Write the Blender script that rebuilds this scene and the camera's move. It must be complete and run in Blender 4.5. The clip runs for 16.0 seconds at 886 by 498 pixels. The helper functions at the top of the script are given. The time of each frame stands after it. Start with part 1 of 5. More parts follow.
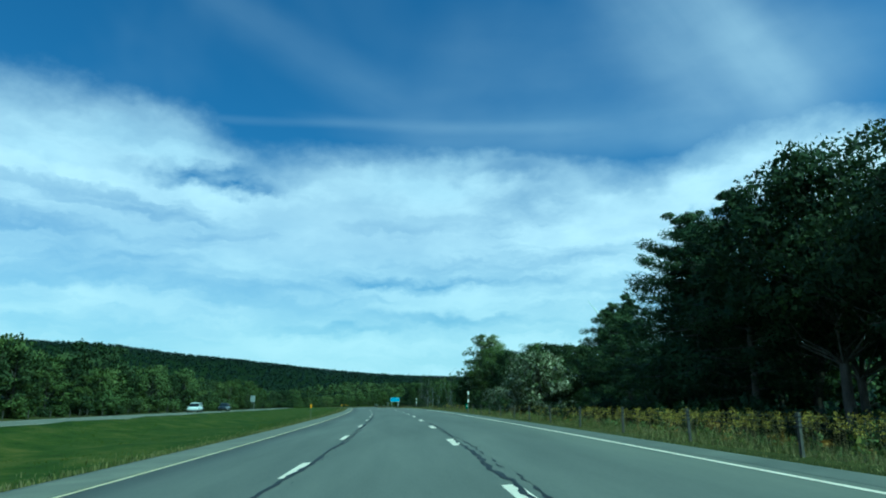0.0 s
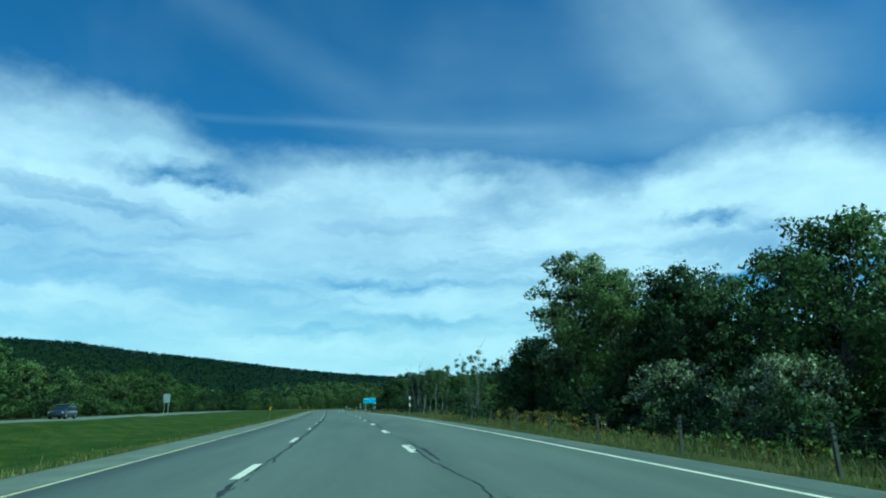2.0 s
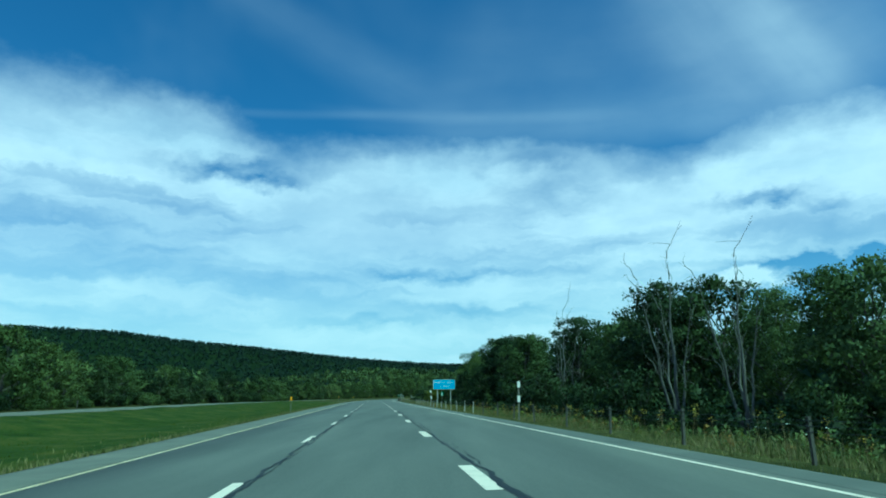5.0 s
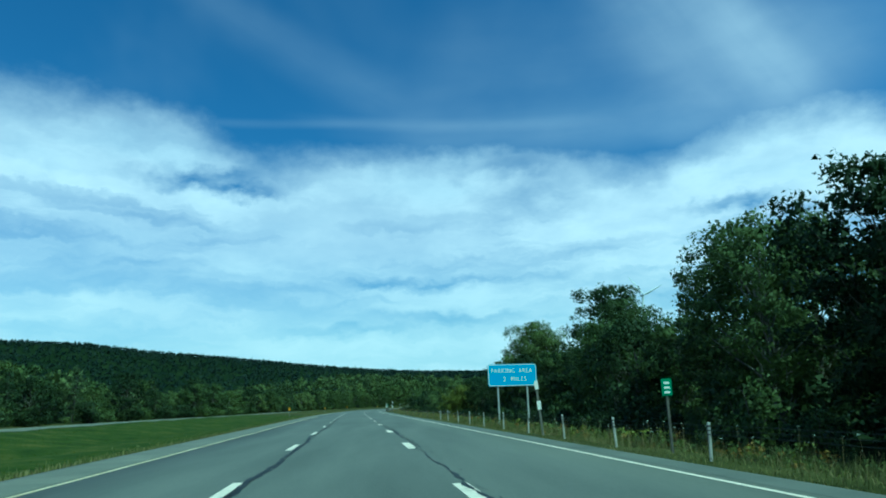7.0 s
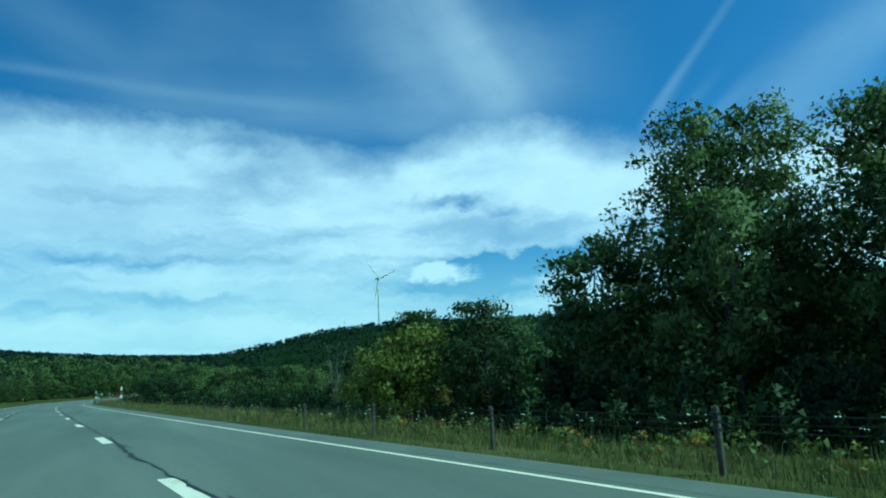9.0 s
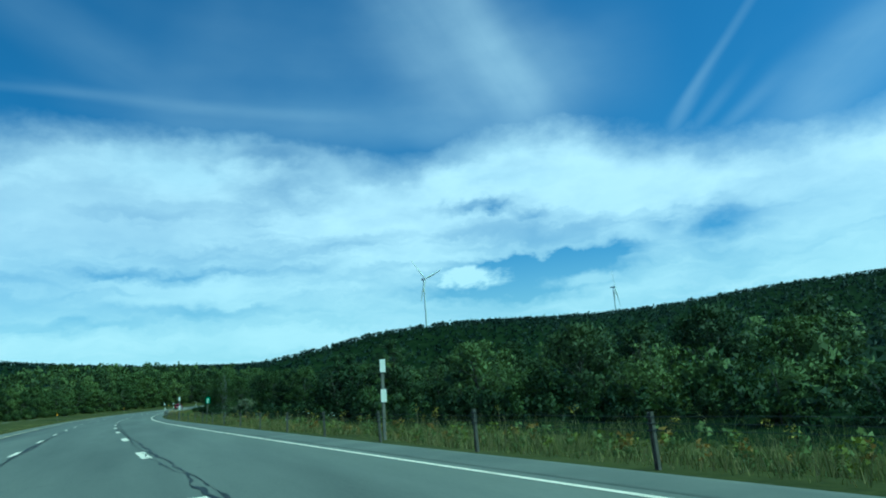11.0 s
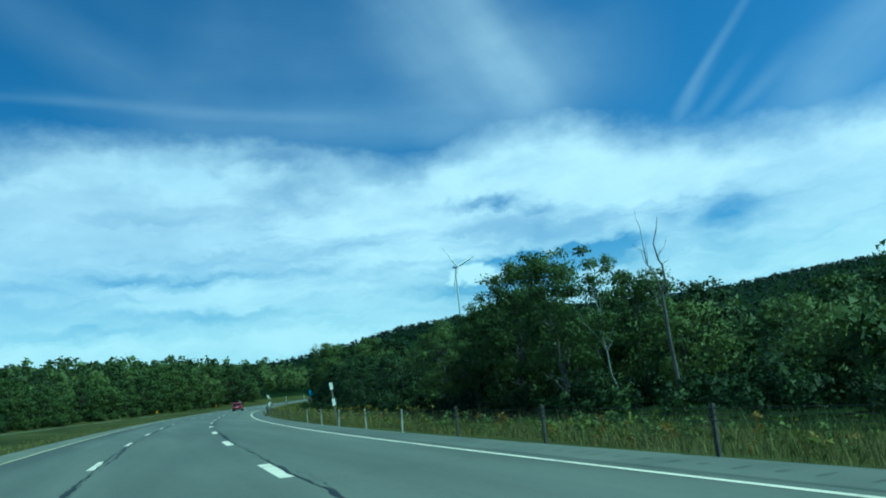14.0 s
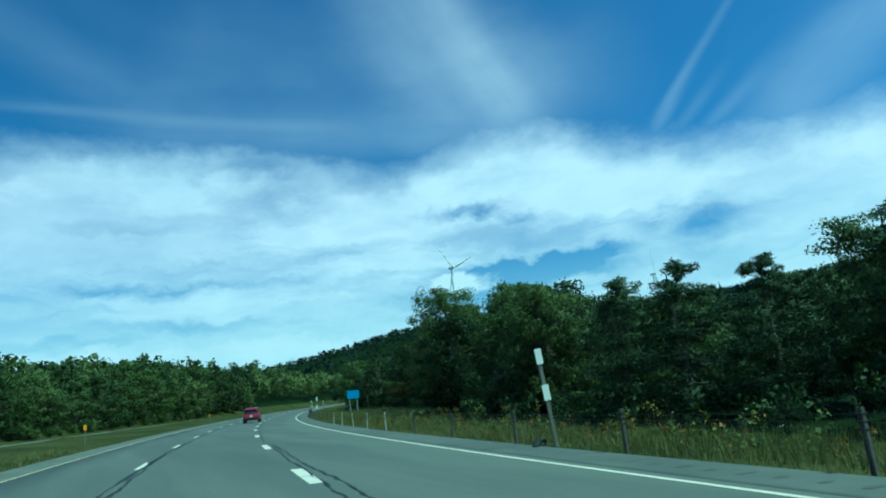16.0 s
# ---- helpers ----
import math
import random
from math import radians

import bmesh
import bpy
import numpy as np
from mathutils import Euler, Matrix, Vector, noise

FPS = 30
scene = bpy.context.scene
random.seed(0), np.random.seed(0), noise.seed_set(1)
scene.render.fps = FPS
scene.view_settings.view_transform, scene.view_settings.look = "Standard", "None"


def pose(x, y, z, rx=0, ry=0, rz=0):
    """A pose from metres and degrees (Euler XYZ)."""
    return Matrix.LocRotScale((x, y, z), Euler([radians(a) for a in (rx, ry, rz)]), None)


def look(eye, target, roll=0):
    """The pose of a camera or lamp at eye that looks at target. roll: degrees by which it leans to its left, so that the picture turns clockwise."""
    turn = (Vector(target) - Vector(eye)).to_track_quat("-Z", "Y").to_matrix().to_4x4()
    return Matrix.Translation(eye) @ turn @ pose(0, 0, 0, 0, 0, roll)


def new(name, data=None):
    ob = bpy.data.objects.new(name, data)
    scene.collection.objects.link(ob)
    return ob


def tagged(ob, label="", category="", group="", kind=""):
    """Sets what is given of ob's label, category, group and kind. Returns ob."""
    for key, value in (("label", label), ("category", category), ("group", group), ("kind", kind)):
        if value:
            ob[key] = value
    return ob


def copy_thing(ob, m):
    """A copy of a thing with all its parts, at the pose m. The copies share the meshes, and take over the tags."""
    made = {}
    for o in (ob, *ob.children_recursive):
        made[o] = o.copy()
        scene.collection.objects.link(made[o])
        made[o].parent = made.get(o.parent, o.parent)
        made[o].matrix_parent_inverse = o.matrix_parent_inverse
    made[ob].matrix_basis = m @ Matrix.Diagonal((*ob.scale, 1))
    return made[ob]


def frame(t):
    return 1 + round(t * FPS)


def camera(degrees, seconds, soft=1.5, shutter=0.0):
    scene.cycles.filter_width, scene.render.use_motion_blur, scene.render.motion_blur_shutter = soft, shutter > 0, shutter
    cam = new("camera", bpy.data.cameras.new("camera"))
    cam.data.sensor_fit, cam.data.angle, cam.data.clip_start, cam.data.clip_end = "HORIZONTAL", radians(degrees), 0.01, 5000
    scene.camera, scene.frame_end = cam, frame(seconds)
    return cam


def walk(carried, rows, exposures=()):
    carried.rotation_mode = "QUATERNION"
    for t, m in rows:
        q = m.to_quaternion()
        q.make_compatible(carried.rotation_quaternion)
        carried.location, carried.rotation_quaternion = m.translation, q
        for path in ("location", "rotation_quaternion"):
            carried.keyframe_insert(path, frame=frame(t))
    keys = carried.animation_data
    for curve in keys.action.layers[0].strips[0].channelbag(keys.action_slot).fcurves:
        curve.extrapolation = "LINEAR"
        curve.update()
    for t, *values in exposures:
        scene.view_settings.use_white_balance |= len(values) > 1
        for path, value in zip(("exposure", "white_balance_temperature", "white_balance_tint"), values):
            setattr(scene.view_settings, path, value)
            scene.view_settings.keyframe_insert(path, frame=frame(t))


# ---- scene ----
# ======== camera ========
cam = camera(67.0, 16.0, soft=1.9)
ROWS = [
    (0.0, 0.15, -25.42, 1.139, 103.06, 0.51, -3.83),
    (0.5, 0.32, -10.04, 1.203, 102.43, 0.72, -5.52),
    (1.0, 0.26, 5.33, 1.260, 102.62, 0.10, -4.26),
    (1.5, 0.12, 20.71, 1.317, 101.93, 0.15, -5.07),
    (2.0, -0.15, 36.10, 1.371, 103.20, 0.28, -5.97),
    (2.5, -0.58, 51.49, 1.419, 102.63, 0.28, -4.96),
    (3.0, -1.23, 66.89, 1.449, 102.49, 0.07, -7.80),
    (3.5, -1.80, 82.27, 1.470, 102.81, 0.33, -10.43),
    (4.0, -2.47, 97.63, 1.475, 103.26, -0.12, -9.46),
    (4.5, -3.24, 112.96, 1.464, 102.36, 0.34, -2.76),
    (5.0, -4.16, 128.25, 1.437, 102.29, 0.58, -1.80),
    (5.5, -5.13, 143.53, 1.409, 102.40, 1.01, -1.58),
    (6.0, -6.12, 158.81, 1.383, 102.59, 1.45, -1.90),
    (6.5, -7.13, 174.09, 1.358, 102.80, 1.78, -2.56),
    (7.0, -8.16, 189.37, 1.335, 102.93, 1.82, -3.36),
    (7.5, -9.18, 204.69, 1.315, 103.23, 1.10, -7.18),
    (8.0, -10.38, 220.07, 1.292, 101.46, 1.85, -18.06),
    (8.5, -11.38, 235.54, 1.267, 102.83, 2.82, -28.49),
    (9.0, -12.44, 251.07, 1.239, 100.75, 2.92, -26.77),
    (9.5, -13.34, 266.66, 1.207, 100.43, 3.00, -26.21),
    (10.0, -14.39, 282.27, 1.172, 100.56, 3.22, -25.77),
    (10.5, -15.41, 297.87, 1.132, 100.92, 3.70, -24.92),
    (11.0, -16.39, 313.47, 1.084, 101.34, 4.26, -23.94),
    (11.5, -17.30, 329.08, 1.030, 101.61, 4.72, -23.13),
    (12.0, -18.11, 344.69, 0.968, 101.54, 4.90, -22.75),
    (12.5, -18.91, 360.20, 0.899, 100.08, 4.69, -22.60),
    (13.0, -19.77, 375.59, 0.831, 100.99, 4.78, -22.76),
    (13.5, -20.32, 390.87, 0.774, 100.84, 6.12, -22.69),
    (14.0, -20.50, 406.10, 0.724, 101.26, 5.74, -23.02),
    (14.5, -20.20, 421.30, 0.680, 102.12, 6.91, -23.83),
    (15.0, -19.60, 436.46, 0.642, 102.97, 7.23, -23.52),
    (15.5, -18.87, 451.60, 0.616, 102.17, 6.40, -23.24),
    (16.0, -17.65, 466.71, 0.587, 101.86, 6.13, -24.56),
]
walk(cam, [(r[0], pose(*r[1:])) for r in ROWS], [(0.0, -0.05, 4180, -62), (7.5, -0.05, 4180, -62), (9.0, -0.07, 4140, -62.5), (12.0, -0.07, 4080, -63.5), (14.5, -0.07, 4090, -63.5), (16.0, -0.06, 4150, -63)])

# ======== sky and sun ========
SUN_TURN, SUN_UP = 127.0, 54.0      # degrees clockwise from the road's first heading, and above the horizon


def math_node(nt, op, a, b=None, c=None, clamp=False):
    n = nt.nodes.new("ShaderNodeMath")
    n.operation, n.use_clamp = op, clamp
    for i, v in enumerate((a, b, c)):
        if v is None:
            continue
        if isinstance(v, (int, float)):
            n.inputs[i].default_value = v
        else:
            nt.links.new(v, n.inputs[i])
    return n.outputs[0]


def ramp_between(nt, v, lo, hi):
    """0 at lo, 1 at hi, eased; lo may be larger than hi."""
    n = nt.nodes.new("ShaderNodeMapRange")
    n.interpolation_type = "SMOOTHSTEP"
    flip = lo > hi
    n.inputs["From Min"].default_value, n.inputs["From Max"].default_value = (hi, lo) if flip else (lo, hi)
    n.inputs["To Min"].default_value, n.inputs["To Max"].default_value = (1, 0) if flip else (0, 1)
    nt.links.new(v, n.inputs["Value"])
    return n.outputs["Result"]


def noise_node(nt, vec, scale, detail=4.0, rough=0.55, distortion=0.0):
    n = nt.nodes.new("ShaderNodeTexNoise")
    n.inputs["Scale"].default_value, n.inputs["Detail"].default_value = scale, detail
    n.inputs["Roughness"].default_value, n.inputs["Distortion"].default_value = rough, distortion
    if vec is not None:
        nt.links.new(vec, n.inputs["Vector"])
    return n.outputs["Fac"]


def combine(nt, x, y, z=0.0):
    n = nt.nodes.new("ShaderNodeCombineXYZ")
    for i, v in enumerate((x, y, z)):
        if isinstance(v, (int, float)):
            n.inputs[i].default_value = v
        else:
            nt.links.new(v, n.inputs[i])
    return n.outputs[0]


def mix_color(nt, fac, a, b, blend="MIX"):
    n = nt.nodes.new("ShaderNodeMix")
    n.data_type, n.blend_type = "RGBA", blend
    for slot, v in ((0, fac), (6, a), (7, b)):
        if isinstance(v, (int, float)):
            n.inputs[slot].default_value = v
        elif isinstance(v, tuple):
            n.inputs[slot].default_value = (*v, 1.0)
        else:
            nt.links.new(v, n.inputs[slot])
    return n.outputs[2]


def curve_of(nt, v, lo, hi, points):
    """A smooth curve through points (v, height 0..1) over the range lo..hi."""
    n = nt.nodes.new("ShaderNodeFloatCurve")
    c = n.mapping.curves[0]
    for x, y in points[1:-1]:
        c.points.new((x - lo) / (hi - lo), y)
    c.points[0].location = ((points[0][0] - lo) / (hi - lo), points[0][1])
    c.points[-1].location = ((points[-1][0] - lo) / (hi - lo), points[-1][1])
    n.mapping.update()
    t = math_node(nt, "DIVIDE", math_node(nt, "SUBTRACT", v, lo), hi - lo, clamp=True)
    nt.links.new(t, n.inputs["Value"])
    return n.outputs[0]


def build_sky():
    w = bpy.data.worlds.new("sky")
    scene.world = w
    w.use_nodes = True
    nt = w.node_tree
    nt.nodes.clear()
    out = nt.nodes.new("ShaderNodeOutputWorld")
    bg = nt.nodes.new("ShaderNodeBackground")
    bg.inputs["Strength"].default_value = 0.10
    sky = nt.nodes.new("ShaderNodeTexSky")
    sky.sky_type, sky.sun_disc = "NISHITA", False
    sky.sun_elevation, sky.sun_rotation = radians(SUN_UP), radians(SUN_TURN)
    sky.air_density, sky.dust_density, sky.ozone_density = 1.0, 0.6, 3.0
    blue = mix_color(nt, 1.0, sky.outputs[0], SKY_TINT, "MULTIPLY")
    co = nt.nodes.new("ShaderNodeTexCoord").outputs["Generated"]
    sep = nt.nodes.new("ShaderNodeSeparateXYZ")
    nt.links.new(co, sep.inputs[0])
    deg = 180 / math.pi
    az = math_node(nt, "MULTIPLY", math_node(nt, "ARCTAN2", sep.outputs[0], sep.outputs[1]), deg)
    el = math_node(nt, "MULTIPLY", math_node(nt, "ARCSINE", sep.outputs[2]), deg)
    flat = combine(nt, math_node(nt, "MULTIPLY", az, 0.45), el)
    # ragged coordinates
    w1 = math_node(nt, "SUBTRACT", noise_node(nt, flat, 0.15, 3.5, 0.5), 0.5)
    w2 = math_node(nt, "SUBTRACT", noise_node(nt, combine(nt, math_node(nt, "MULTIPLY", az, 0.5), el, 7.0), 0.20, 3.5, 0.5), 0.5)
    w3 = math_node(nt, "SUBTRACT", noise_node(nt, combine(nt, math_node(nt, "MULTIPLY", az, 0.7), el, 15.0), 0.62, 6, 0.6), 0.5)
    elw = math_node(nt, "ADD", math_node(nt, "ADD", el, math_node(nt, "MULTIPLY", w1, 3.2)), math_node(nt, "MULTIPLY", w3, 2.4))
    azw = math_node(nt, "ADD", az, math_node(nt, "MULTIPLY", w2, 7.0))
    # broad deck: upper edge by azimuth
    top = curve_of(nt, azw, -60, 90, TOP_EDGE)
    top = math_node(nt, "MULTIPLY", top, 40.0)
    over = math_node(nt, "SUBTRACT", top, elw)                      # degrees below the upper edge
    deck = ramp_between(nt, over, -2.2, 3.0)
    lump = noise_node(nt, combine(nt, math_node(nt, "MULTIPLY", azw, 0.30), elw, 21.0), 0.17, 5, 0.55, 0.0)
    shade = noise_node(nt, combine(nt, math_node(nt, "MULTIPLY", azw, 0.30), elw, 33.0), 0.16, 4, 0.5, 0.0)
    fine = noise_node(nt, combine(nt, math_node(nt, "MULTIPLY", az, 0.5), el, 3.0), 0.42, 4.5, 0.55, 0.1)
    streaks = noise_node(nt, combine(nt, math_node(nt, "MULTIPLY", azw, 0.16), elw, 11.0), 0.36, 5, 0.55, 0.0)
    thin = math_node(nt, "ADD", ramp_between(nt, streaks, 0.34, 0.62), ramp_between(nt, over, 8.5, 4.0), clamp=True)
    body = math_node(nt, "ADD", 0.50, math_node(nt, "MULTIPLY", thin, 0.50))
    body = math_node(nt, "MULTIPLY", body, math_node(nt, "ADD", 0.70, math_node(nt, "MULTIPLY", ramp_between(nt, lump, 0.34, 0.62), 0.30)))
    deck = math_node(nt, "MULTIPLY", deck, body)
    deck = math_node(nt, "MULTIPLY", deck, math_node(nt, "ADD", 0.72, math_node(nt, "MULTIPLY", fine, 0.50)), clamp=True)

    def blob(a0, e0, ra, re, power=1.0, ragged=True):
        a, e = (azw, elw) if ragged else (az, el)
        dx = math_node(nt, "DIVIDE", math_node(nt, "SUBTRACT", a, a0), ra)
        dy = math_node(nt, "DIVIDE", math_node(nt, "SUBTRACT", e, e0), re)
        d = math_node(nt, "SQRT", math_node(nt, "ADD", math_node(nt, "MULTIPLY", dx, dx), math_node(nt, "MULTIPLY", dy, dy)))
        if not ragged:
            d = math_node(nt, "ADD", d, math_node(nt, "MULTIPLY", math_node(nt, "SUBTRACT", noise_node(nt, combine(nt, math_node(nt, "MULTIPLY", az, 0.6), el, 3.0), 0.9, 4, 0.6), 0.5), 1.6))
        return math_node(nt, "MULTIPLY", ramp_between(nt, d, 1.15, 0.25), power)

    def band(a0, e0, a1, e1, wide, power):
        """A soft streak from one direction to another."""
        ln = math.hypot(a1 - a0, e1 - e0)
        ux, uy = (a1 - a0) / ln, (e1 - e0) / ln
        px = math_node(nt, "SUBTRACT", az, a0)
        py = math_node(nt, "SUBTRACT", el, e0)
        along = math_node(nt, "ADD", math_node(nt, "MULTIPLY", px, ux), math_node(nt, "MULTIPLY", py, uy))
        off = math_node(nt, "ADD", math_node(nt, "MULTIPLY", px, -uy), math_node(nt, "MULTIPLY", py, ux))
        across = math_node(nt, "ABSOLUTE", math_node(nt, "ADD", off, math_node(nt, "MULTIPLY", w1, wide * 0.8 if wide > 1.2 else 0.2)))
        comb = noise_node(nt, combine(nt, math_node(nt, "MULTIPLY", along, 0.05), math_node(nt, "MULTIPLY", off, 1.1 / wide ** 0.5), a0), 1.0, 4, 0.6, 0.2)
        m = math_node(nt, "MULTIPLY", ramp_between(nt, across, wide, 0.0), ramp_between(nt, along, -5.0, 4.0))
        m = math_node(nt, "MULTIPLY", m, math_node(nt, "ADD", 0.75, math_node(nt, "MULTIPLY", comb, 0.5)))
        return math_node(nt, "MULTIPLY", math_node(nt, "MULTIPLY", m, ramp_between(nt, along, ln + 4.0, ln - 4.0)), power)

    for hole in HOLES:
        deck = math_node(nt, "SUBTRACT", deck, math_node(nt, "MULTIPLY", blob(*hole), math_node(nt, "MULTIPLY", ramp_between(nt, math_node(nt, "ADD", fine, lump), 1.55, 0.80), 1.5)), clamp=True)
    veil = None
    for b in BANDS:
        m = band(*b)
        veil = m if veil is None else math_node(nt, "ADD", veil, m)
    veil = math_node(nt, "MULTIPLY", veil, math_node(nt, "ADD", 0.75, math_node(nt, "MULTIPLY", fine, 0.4)))
    high = math_node(nt, "MULTIPLY", ramp_between(nt, noise_node(nt, combine(nt, az, math_node(nt, "MULTIPLY", el, 1.3), 5.0), 0.035, 4, 0.55, 0.4), 0.45, 0.8), 0.10)
    cover = math_node(nt, "MAXIMUM", deck, math_node(nt, "ADD", veil, high, clamp=True))
    for puff in PUFFS:
        cover = math_node(nt, "MAXIMUM", cover, math_node(nt, "MULTIPLY", blob(*puff, False), math_node(nt, "ADD", 0.65, math_node(nt, "MULTIPLY", fine, 0.7)), clamp=True))
    haze = ramp_between(nt, el, 13.0, -1.0)
    hazed = mix_color(nt, math_node(nt, "MULTIPLY", haze, 0.75), blue, HAZE)
    cloud = mix_color(nt, ramp_between(nt, el, 4.0, 15.0), CLOUD_LOW, CLOUD_HIGH)
    cloud = mix_color(nt, math_node(nt, "MULTIPLY", ramp_between(nt, shade, 0.44, 0.74), 0.50), cloud, CLOUD_GREY)
    both = mix_color(nt, cover, hazed, cloud)
    nt.links.new(both, bg.inputs["Color"])
    nt.links.new(bg.outputs[0], out.inputs[0])


SKY_TINT = (0.79, 0.765, 1.09)
HAZE = (7.3, 7.0, 8.6)
CLOUD_LOW, CLOUD_HIGH, CLOUD_GREY = (8.9, 7.7, 9.2), (9.8, 7.9, 9.8), (6.8, 6.2, 8.5)
# upper edge of the cloud deck: azimuth, elevation / 40
TOP_EDGE = [(-60, 0.60), (-32, 0.575), (-26, 0.59), (-20, 0.575), (-16, 0.535), (-12, 0.485), (-5, 0.51), (5, 0.525),
            (10, 0.515), (17, 0.49), (22.5, 0.462), (26, 0.498), (31, 0.52), (36, 0.515), (40, 0.478), (46, 0.435), (52, 0.425), (61, 0.41), (90, 0.42)]
# azimuth, elevation, half-widths, strength
HOLES = [(-18.2, 18.7, 6.5, 1.2, 0.55), (-13.5, 17.8, 4.0, 0.9, 0.4), (2, 9.9, 7.5, 0.75, 0.36), (33.0, 9.5, 9.0, 1.5, 0.95), (31.0, 7.8, 11.0, 2.0, 0.9), (28.5, 14.8, 6.0, 0.9, 0.50), (33.0, 13.8, 3.0, 0.6, 0.35),
         (47.0, 11.2, 6.0, 2.4, 0.45), (6, 6.8, 9.0, 0.8, 0.2), (-5, 6.2, 6.0, 0.6, 0.25), (12, 16.5, 8.0, 2.2, 0.22), (9, 19.2, 6.0, 1.2, 0.20)]
# from azimuth, elevation to azimuth, elevation; half-width, strength
BANDS = [(22, 37, 34.5, 20.0, 9.5, 0.26), (28, 33, 33.6, 21.0, 3.4, 0.15), (54, 28.0, 46.2, 20.6, 0.6, 0.10), (47.5, 21.4, 45, 18.5, 0.9, 0.18), (49.5, 20.6, 47, 18.5, 0.8, 0.12), (52, 20.0, 49, 18.0, 0.9, 0.14),
         (-20, 33.5, 1.5, 24.6, 3.0, 0.07), (-19, 22.8, -4, 23.6, 0.55, 0.06), (-7, 23.7, 17, 22.9, 0.8, 0.07), (0, 22.4, 28, 22.2, 3.0, 0.12), (66, 25, 53, 17.0, 4.2, 0.20), (4, 28, 44, 25, 8.0, 0.08)]
PUFFS = [(26.8, 8.6, 3.3, 0.95, 1.7), (26.4, 9.0, 1.7, 0.9, 1.5), (37.6, 7.6, 4.5, 0.8, 0.6)]
build_sky()

sun = new("sun", bpy.data.lights.new("sun", "SUN"))
sun.data.energy, sun.data.angle, sun.data.color = 4.1, radians(0.6), (1.0, 0.89, 0.72)
_a, _e = radians(SUN_TURN), radians(SUN_UP)
sun.matrix_world = look((math.sin(_a) * math.cos(_e) * 100, math.cos(_a) * math.cos(_e) * 100, math.sin(_e) * 100), (0, 0, 0))

# ======== the line of the road ========
KAP = [0.64, 0.61, 0.59, 0.46, 0.22, 0.06, 0.06, 0.07, -0.06, -0.32, -0.69, -1.1, -1.48, -1.59, -1.47, -1.35, -1.25, -1.18, -1.12, -1.07, -1.03, -0.99, -0.96, -0.93]
GRADE = [0.44, 0.34, -0.18, -0.13, -0.23, -0.47, -0.19, -0.14, 0.09, 0.08, 0.07, 0.07]
BANK = [-4.52, -3.48, -3.07, -0.19, 0.41, 0.0, 2.25, 2.27, 1.73, 1.11, 0.76, 0.61]
S = np.arange(-160, 1001, 2.0)
_kap = np.interp(S, np.arange(-40, 901, 40), KAP) * 1e-3
_gr = np.interp(S, np.arange(-40, 901, 80), GRADE) * 1e-2
BK = np.interp(S, np.arange(-40, 901, 80), BANK) * 1e-2


def summed(v):
    c = np.concatenate([[0], np.cumsum((v[1:] + v[:-1]) / 2 * 2.0)])
    return c - c[80]


TH = summed(_kap)
CX, CY, CZ = summed(-np.sin(TH)), summed(np.cos(TH)), summed(_gr)

# height of the land over the carriageway, by offset to the right: before and after the bend begins
U_A = [-400, -90, -60, -42, -37, -34.6, -24.8, -23.0, -16, -9.5, -7.2, -6.9, 6.35, 7.4, 9.5, 13, 20, 40, 90, 400]
Z_A = [6.0, 2.0, 1.0, 0.3, 0.1, 0.14, 0.14, 0.34, -0.60, -0.45, -0.07, -0.03, -0.03, -0.08, -0.4, -0.6, -0.5, -0.3, 1.0, 4.0]
Z_B = [6.0, 1.0, 0.4, 0.2, 0.1, 0.14, 0.14, 0.3, 0.42, -0.05, -0.07, -0.03, -0.03, -0.08, -0.35, -0.4, -0.2, 0.3, 2.0, 6.0]


def land(s, u):
    """Height of the ground over the road's own line."""
    m = np.clip((s - 280) / 80, 0, 1)
    rise = np.clip((s - 465) / 250, 0, 1) * np.clip((-u - 36) / 40, 0, 1) * 13.0
    return np.interp(u, U_A, Z_A) * (1 - m) + np.interp(u, U_A, Z_B) * m + rise


def place(s, u, z=0.0):
    """World points for a distance along the road, an offset to its right and a height over the paving."""
    s, u = np.asarray(s, float), np.asarray(u, float)
    th = np.interp(s, S, TH)
    return np.stack([np.interp(s, S, CX) + u * np.cos(th), np.interp(s, S, CY) + u * np.sin(th),
                     np.interp(s, S, CZ) - np.interp(s, S, BK) * np.clip(u, -8, 8) + z], -1)


def on_land(s, u, dz=0.0):
    return place(s, u, land(np.asarray(s, float), np.asarray(u, float)) + dz)


def heading(s):
    return math.degrees(float(np.interp(s, S, TH)))


def stand(s, u, turn=0.0, dz=0.0, size=1.0, paved=False):
    """A pose on the ground, turned with the road."""
    p = place(s, u, dz) if paved else on_land(s, u, dz)
    return pose(float(p[0]), float(p[1]), float(p[2]), 0, 0, heading(s) + turn) @ Matrix.Diagonal((size, size, size, 1))


